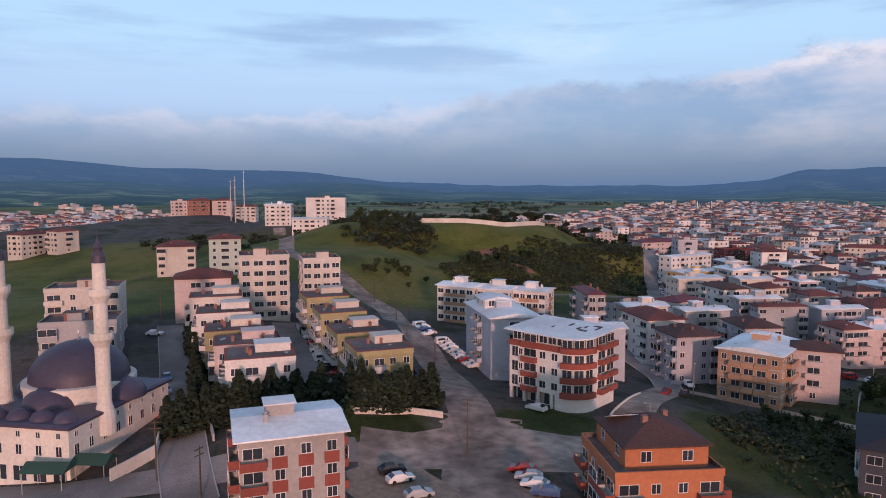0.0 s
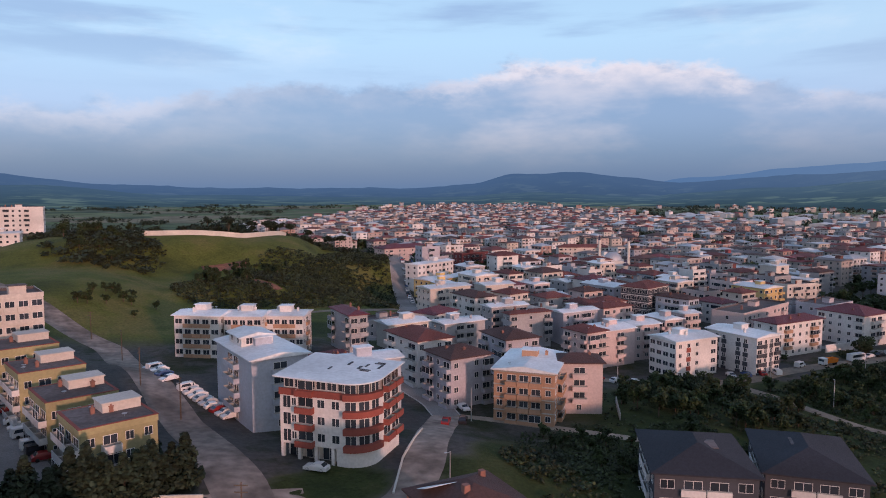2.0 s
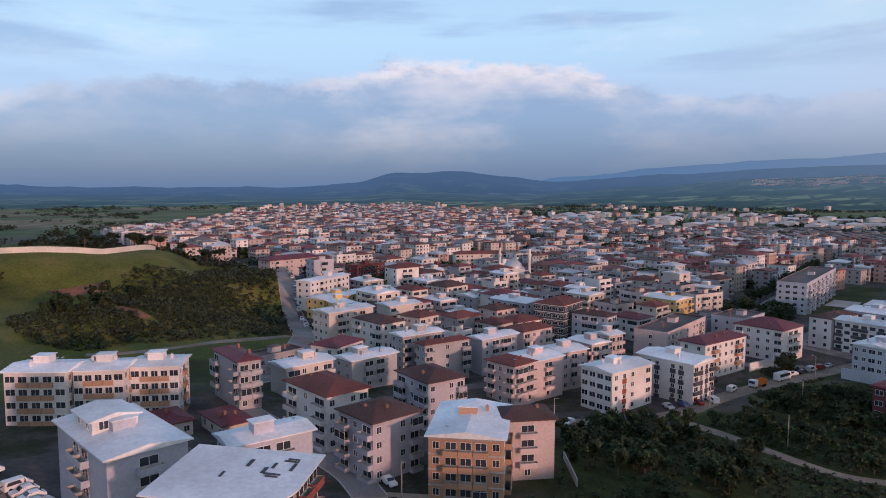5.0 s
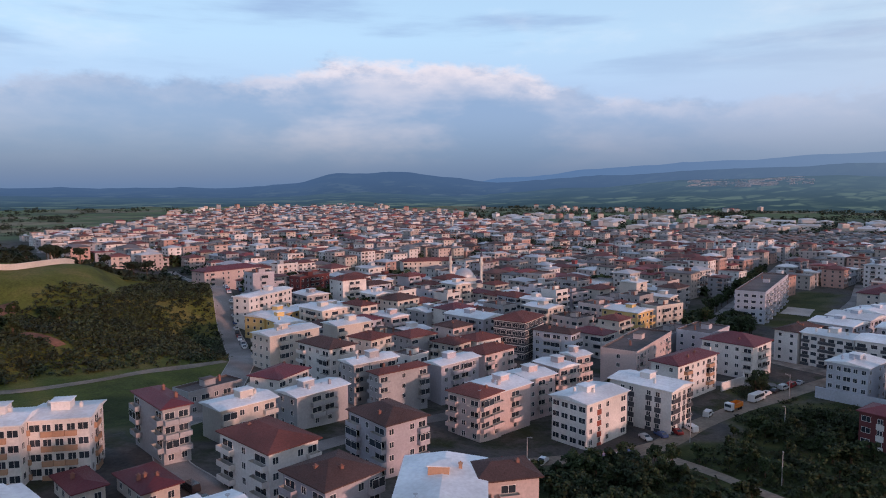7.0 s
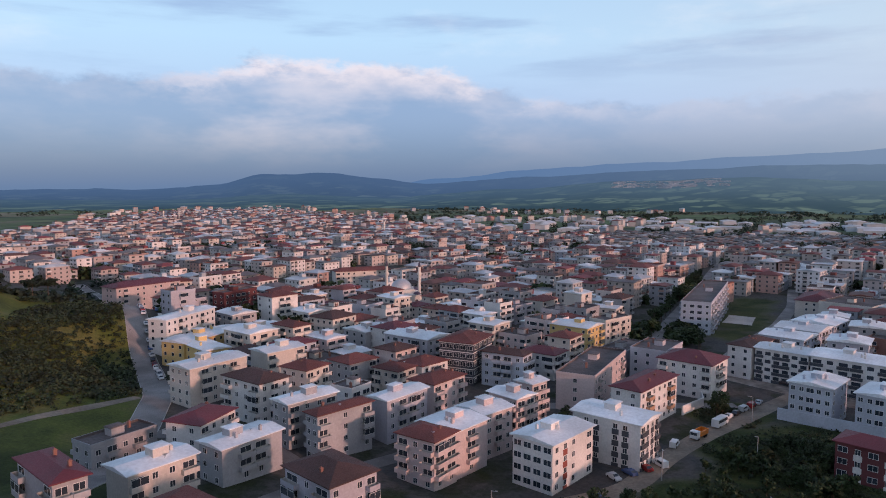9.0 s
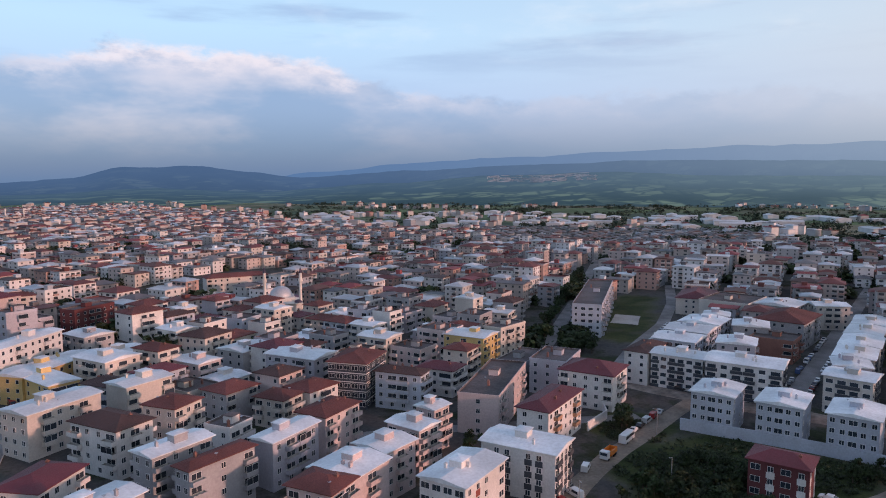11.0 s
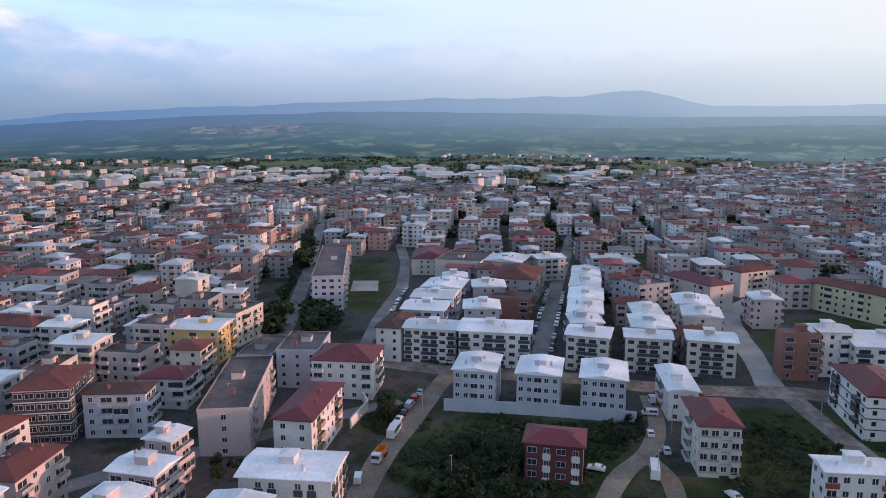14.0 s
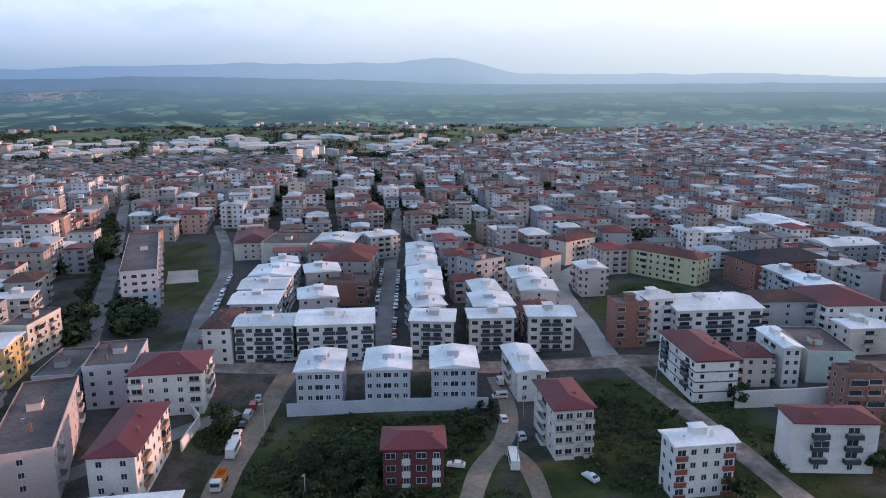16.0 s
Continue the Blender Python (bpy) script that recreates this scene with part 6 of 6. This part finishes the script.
def scrub(name, n, places, size, mat, label, leaves=9):
    """Countless bushes, as one mass of leaf sprays."""
    rnd = random.Random(n)
    s = Solid()
    for _ in range(n):
        x0, y0, r0 = places[rnd.randrange(len(places))]
        a, q = rnd.uniform(0, 6.28), r0 * math.sqrt(rnd.random())
        x, y = x0 + q * math.cos(a), y0 + q * math.sin(a)
        if road_gap(x, y) < 0.8 or any(abs(x - bx) < half and abs(y - by) < half for bx, by, half in PLACED):
            continue
        z = ground(x, y)
        k = rnd.uniform(0.5, 1.0) * size
        for _ in range(leaves):
            leaf_clump(s, x + rnd.gauss(0, 0.4) * k, y + rnd.gauss(0, 0.4) * k, z + rnd.uniform(0.05, 0.8) * k, rnd.uniform(0.16, 0.34) * k ** 0.85, rnd)
    return tagged(new(name, s.mesh(name, [mat])), label, "bushes", kind="stuff")


scrub("hillside_wood", 420, ((95, 470, 34), (120, 520, 30), (-40, 440, 36), (-30, 388, 26), (-130, 420, 50), (-60, 470, 30), (30, 480, 26), (70, 520, 40)), 4.2, PINE, "dark wood over the crown of the hill", 70)
scrub("hillside_scrub", 4200, ((70, 350, 38), (90, 370, 30), (50, 345, 30), (95, 340, 22), (20, 335, 22), (100, 410, 22), (-25, 390, 22), (60, 370, 30)), 2.1, SHRUB, "dense dark scrub on the flank of the hill", 15)
scrub("rough_grass_scrub", 6000, ((118, 150, 32), (132, 174, 15), (165, 155, 20), (150, 140, 24), (95, 125, 26), (190, 152, 24), (205, 162, 16), (240, 78, 22), (215, 65, 16), (238, 128, 8), (75, 140, 14), (230, 192, 10), (180, 135, 24), (160, 120, 22), (205, 150, 14), (130, 120, 22), (205, 175, 12), (225, 160, 12), (222, 160, 20), (240, 97, 14), (213, 92, 15), (228, 140, 12), (75, 118, 22), (62, 130, 10), (88, 98, 16), (80, 118, 20)), 1.25, SHRUB, "rough green scrub on vacant lots", 14)
AVENUE = [(300 + 220 * k / 30.0, 268 + 86 * k / 30.0, 4.0) for k in range(31)] + [(312 + 110 * k / 14.0, 255 + 42 * k / 14.0, 3.5) for k in range(15)]
scrub("avenue_trees", 170, AVENUE, 6.5, LEAF, "leafy avenue trees between apartment rows", 150)
NEAR_YARDS = [q for q in YARDS if math.hypot(q[0] - 60, q[1] - 150) < 1000]
scrub("courtyard_trees", int(len(NEAR_YARDS) * 1.3), NEAR_YARDS, 10.0, LEAF, "leafy trees in yards between houses", 70)
belts = []
BELT = random.Random(21)
for a0, a1, r0, r1, n in ((8, 30, 470, 560, 26), (13, 50, 660, 735, 120), (20, 60, 560, 800, 22), (45, 90, 800, 1250, 80), (-20, 16, 800, 2400, 120), (38, 100, 1250, 2300, 260), (60, 110, 1000, 1900, 60), (-40, -5, 560, 1000, 30), (85, 112, 500, 1200, 24)):
    for _ in range(n):
        a, r = radians(BELT.uniform(a0, a1)), BELT.uniform(r0, r1)
        belts.append((60 + r * math.sin(a), 150 + r * math.cos(a), 8 + r * 0.014))
scrub("distant_trees", 5400, belts, 9.0, PINE, "dark tree belts between houses and fields far off", 18)


# ---- vehicles ----
CARS = {}


def car_solids(kind):
    body, glass = Solid(), Solid()
    if kind == "van":
        L, W, pts = 4.6, 0.9, [(-2.3, 0.3), (2.3, 0.3), (2.3, 0.85), (1.7, 1.05), (1.1, 1.85), (-2.2, 1.9), (-2.3, 1.0)]
        win = [(1.15, 1.05, 0.75, 1.72), (-2.0, 1.1, 0.5, 1.7)]
    elif kind == "bus":
        L, W, pts = 7.2, 1.1, [(-3.6, 0.4), (3.6, 0.4), (3.6, 1.2), (3.35, 2.7), (-3.55, 2.75), (-3.6, 1.2)]
        win = [(-3.2, 1.45, 3.1, 2.4)]
    else:
        L, W, pts = 4.3, 0.87, [(-2.15, 0.28), (2.15, 0.28), (2.15, 0.7), (1.95, 0.82), (1.0, 0.95), (0.35, 1.42), (-1.1, 1.45), (-1.75, 0.98), (-2.12, 0.9)]
        win = [(-1.35, 0.98, 0.75, 1.34)]
    n = len(pts)
    inset = lambda p: 0.16 if p[1] > 1.2 and kind == "car" else 0.06 if p[1] > 1.2 else 0
    lo, hi = [(p[0], -W + inset(p), p[1]) for p in pts], [(p[0], W - inset(p), p[1]) for p in pts]
    for i in range(n):
        j = (i + 1) % n
        body.face([lo[j], lo[i], hi[i], hi[j]])
    body.face(lo)
    body.face(hi[::-1])
    for x0, z0, x1, z1 in win:
        x0, x1 = min(x0, x1), max(x0, x1)
        for sgn in (-1, 1):
            glass.face([(x0 - 0.0, sgn * (W + 0.004 - (0.03 if kind == "car" else 0)), z0), (x1, sgn * (W + 0.004 - (0.03 if kind == "car" else 0)), z0), (x1 - 0.35, sgn * (W - (0.13 if kind == "car" else 0.03)), z1), (x0 + 0.25, sgn * (W - (0.13 if kind == "car" else 0.03)), z1)])
    a, b = {"car": ((0.98, 0.975), (0.40, 1.40)), "van": ((1.68, 1.09), (1.14, 1.80)), "bus": ((3.57, 1.4), (3.39, 2.5))}[kind]
    glass.face([(a[0] + 0.02, -W + 0.12, a[1] + 0.01), (a[0] + 0.02, W - 0.12, a[1] + 0.01), (b[0] + 0.02, W - 0.2, b[1] + 0.01), (b[0] + 0.02, -W + 0.2, b[1] + 0.01)])
    if kind == "car":
        glass.face([(-1.74, -W + 0.14, 1.01), (-1.16, -W + 0.2, 1.42), (-1.16, W - 0.2, 1.42), (-1.74, W - 0.14, 1.01)])
    return L, W, body, glass


def car(x, y, rot, paint="white", kind="car"):
    if kind not in CARS:
        L, W, body, glass = car_solids(kind)
        wheel = Solid()
        wheel.ring([(0.30, -0.1), (0.33, -0.06), (0.33, 0.06), (0.30, 0.1)], 12)
        lamp = Solid()
        lamp.box(-0.02, -0.17, -0.07, 0.02, 0.17, 0.07)
        CARS[kind] = (L, W, {}, body, glass.mesh("glass", [GLASS]), wheel.mesh("wheel", [RUBBER]), lamp.mesh("headlight", [FRAME]))
    L, W, bodies, body, glass, wheel, lamp = CARS[kind]
    if paint not in bodies:
        bodies[paint] = body.mesh("body", [PAINT[paint]])
    word = {"car": "hatchback car", "van": "panel van", "bus": "minibus"}[kind]
    ob = thing("parked_" + kind, x, y, ground(x, y) + 0.15, rot, f"{paint} {word} parked beside the road", kind, "parked vehicles")
    part("body", bodies[paint], None, ob)
    part("glass", glass, None, ob, "dark window glass")
    for dx in (-L * 0.3, L * 0.31):
        for dy in (-W + 0.06, W - 0.06):
            part("wheel", wheel, None, ob, at=pose(dx, dy, 0.33, 90))
    for dy in (-W * 0.68, W * 0.68) if y < 200 and x < 60 else ():
        part("headlight", lamp, None, ob, at=pose(L / 2 + 0.01, dy, 0.66))


def truck(x, y, rot):
    ob = thing("dump_truck", x, y, ground(x, y) + 0.15, rot, "white-cabbed dump truck with an orange tipper body", "truck", "parked vehicles")
    s = Solid()
    s.box(1.6, -1.15, 0.6, 3.4, 1.15, 2.7)
    part("cab", s, [PAINT["white"]], ob)
    s = Solid()
    s.tray(-3.6, -1.2, 0.9, 1.4, 1.2, 2.3, 0.12, 1.1)
    part("tipper", s, [PAINT["orange"]], ob, "orange tipper body")
    s = Solid()
    s.box(3.405, -1.0, 1.6, 3.43, 1.0, 2.4)
    part("windscreen", s, [GLASS], ob)
    for dx in (-2.6, -1.4, 2.4):
        for dy in (-1.05, 1.05):
            s = Solid()
            s.ring([(0.45, -0.15), (0.5, -0.1), (0.5, 0.1), (0.45, 0.15)], 12)
            part("wheel", s, [RUBBER], ob, at=pose(dx, dy, 0.5, 90))


PICK = random.Random(9)
SHADES = ("white", "white", "white", "silver", "silver", "black", "red", "blue")


def parked(x0, y0, x1, y1, n, rot, keep=0.85):
    for i in range(n):
        if PICK.random() < keep:
            q = i / max(1, n - 1)
            car(x0 + (x1 - x0) * q, y0 + (y1 - y0) * q, rot + PICK.uniform(-6, 6) + (180 if PICK.random() < 0.5 else 0), PICK.choice(SHADES), "van" if PICK.random() < 0.15 else "car")


for cx, cy, rz, pc in ((-8, 105.5, 20, "black"), (-6.5, 102.5, 25, "white"), (-3.5, 97.5, 20, "silver"), (12.5, 106, 165, "red"), (13.2, 103.2, 168, "silver"), (13.8, 100.6, 160, "white"), (15, 98, 165, "blue"),
                       (18.5, 134.5, 140, "white"), (30, 117, 30, "black"), (52.5, 160, 60, "red"), (57.5, 162, 60, "black"), (-72, 150, 10, "red"), (-74, 176, 0, "white")):
    car(cx, cy, rz, pc)
parked(8, 172, 0, 190, 9, 20)
parked(-4, 196, -8, 216, 5, 25)
parked(50, 197, 47, 214, 4, 100)
parked(62, 172, 59.5, 186, 4, 95)
parked(-23.5, 150, -31, 170, 7, 17)
parked(-33, 176, -40, 196, 5, 17)
parked(-48, 116, -60, 148, 5, 115)
parked(163, 189, 178, 185, 4, 70)
parked(142, 186, 150, 184, 3, 80)
parked(224, 191.5, 252, 191.5, 6, 5)
parked(245, 175, 245, 128, 7, 90, 0.6)
parked(282, 195, 281, 168, 5, 90)
parked(270, 118, 271, 96, 3, 90)
parked(110, 345, 137, 450, 22, 76)
parked(116, 340, 143, 448, 20, 76)
parked(300, 155, 400, 158, 18, 0)
parked(300, 163, 400, 166, 16, 0)
parked(300, 223, 390, 238, 15, 8)
parked(300, 119, 330, 121, 6, 90)
parked(352, 110, 380, 112, 8, 90)
parked(66, 250, 84, 282, 7, 60)
parked(110, 195, 128, 193, 4, 20)
car(212, 136, 80, "white")
car(226, 119, 5, "silver")
car(206, 106, 30, "white")
car(236, 122.5, 5, "white")
car(213, 122.5, 0, "white", "bus")
car(221, 190, 2, "white", "bus")
car(194, 190, 15, "white", "van")
car(252, 122, 95, "white", "van")
truck(206, 189, 182)
truck(262, 118.5, 100)


# ---- poles and lamps ----
def pole(x, y, h, label="weathered wooden utility pole with crossarms", lamp=False):
    ob = thing("street_lamp" if lamp else "utility_pole", x, y, ground(x, y), PICK.uniform(0, 180), label, "lamp" if lamp else "pole", "street lamps" if lamp else "utility poles")
    s = Solid()
    s.ring([(0.14, -0.4), (0.12, h * 0.5), (0.08, h)], 8)
    part("pole", s, [METAL if lamp else BARK], ob)
    if lamp:
        s = Solid()
        s.box(-0.04, 0, -0.04, 0.04, 1.3, 0.04)
        arm = part("arm", s, [METAL], ob, at=pose(0, 0, h - 0.1, 12))
        s = Solid()
        s.stack([(0.12, 0.3, 0), (0.14, 0.32, 0.06), (0.08, 0.2, 0.14)])
        part("lamp_head", s, [METAL], arm, at=pose(0, 1.4, 0))
    else:
        for k in range(2):
            s = Solid()
            s.box(-0.9, -0.06, -0.06, 0.9, 0.06, 0.06)
            part("crossarm", s, [BARK], ob, at=pose(0, 0.12, h - 0.4 - 0.9 * k))


for px, py, h in ((4, 111, 10.5), (-78, 190, 9), (-43, 101, 9.5), (-35, 97, 8), (-10, 190, 9), (-2, 170, 9), (-16, 235, 9), (-26, 262, 9)):
    pole(px, py, h)
for px, py in ((36, 118), (60, 163), (50, 190), (160, 150), (196, 168), (232, 185), (238, 117), (252, 77), (120, 190), (170, 180), (210, 122)):
    pole(px, py, 8, "slim galvanised street lamp on a single arm", True)
for mx, my, h in ((-170, 570, 38), (-164, 575, 46), (-176, 578, 36)):
    ob = thing("radio_mast", mx, my, ground(mx, my), 0, "thin steel radio mast behind hilltop houses", "mast", "radio masts")
    s = Solid()
    s.ring([(0.6, -0.5), (0.45, h * 0.6), (0.1, h)], 6)
    part("mast", s, [METAL], ob)
    for q in (0.5, 0.75, 0.9):
        s = Solid()
        s.ring([(1.0, 0), (1.0, 0.5)], 8)
        part("antenna_ring", s, [METAL], ob, at=pose(0, 0, h * q))
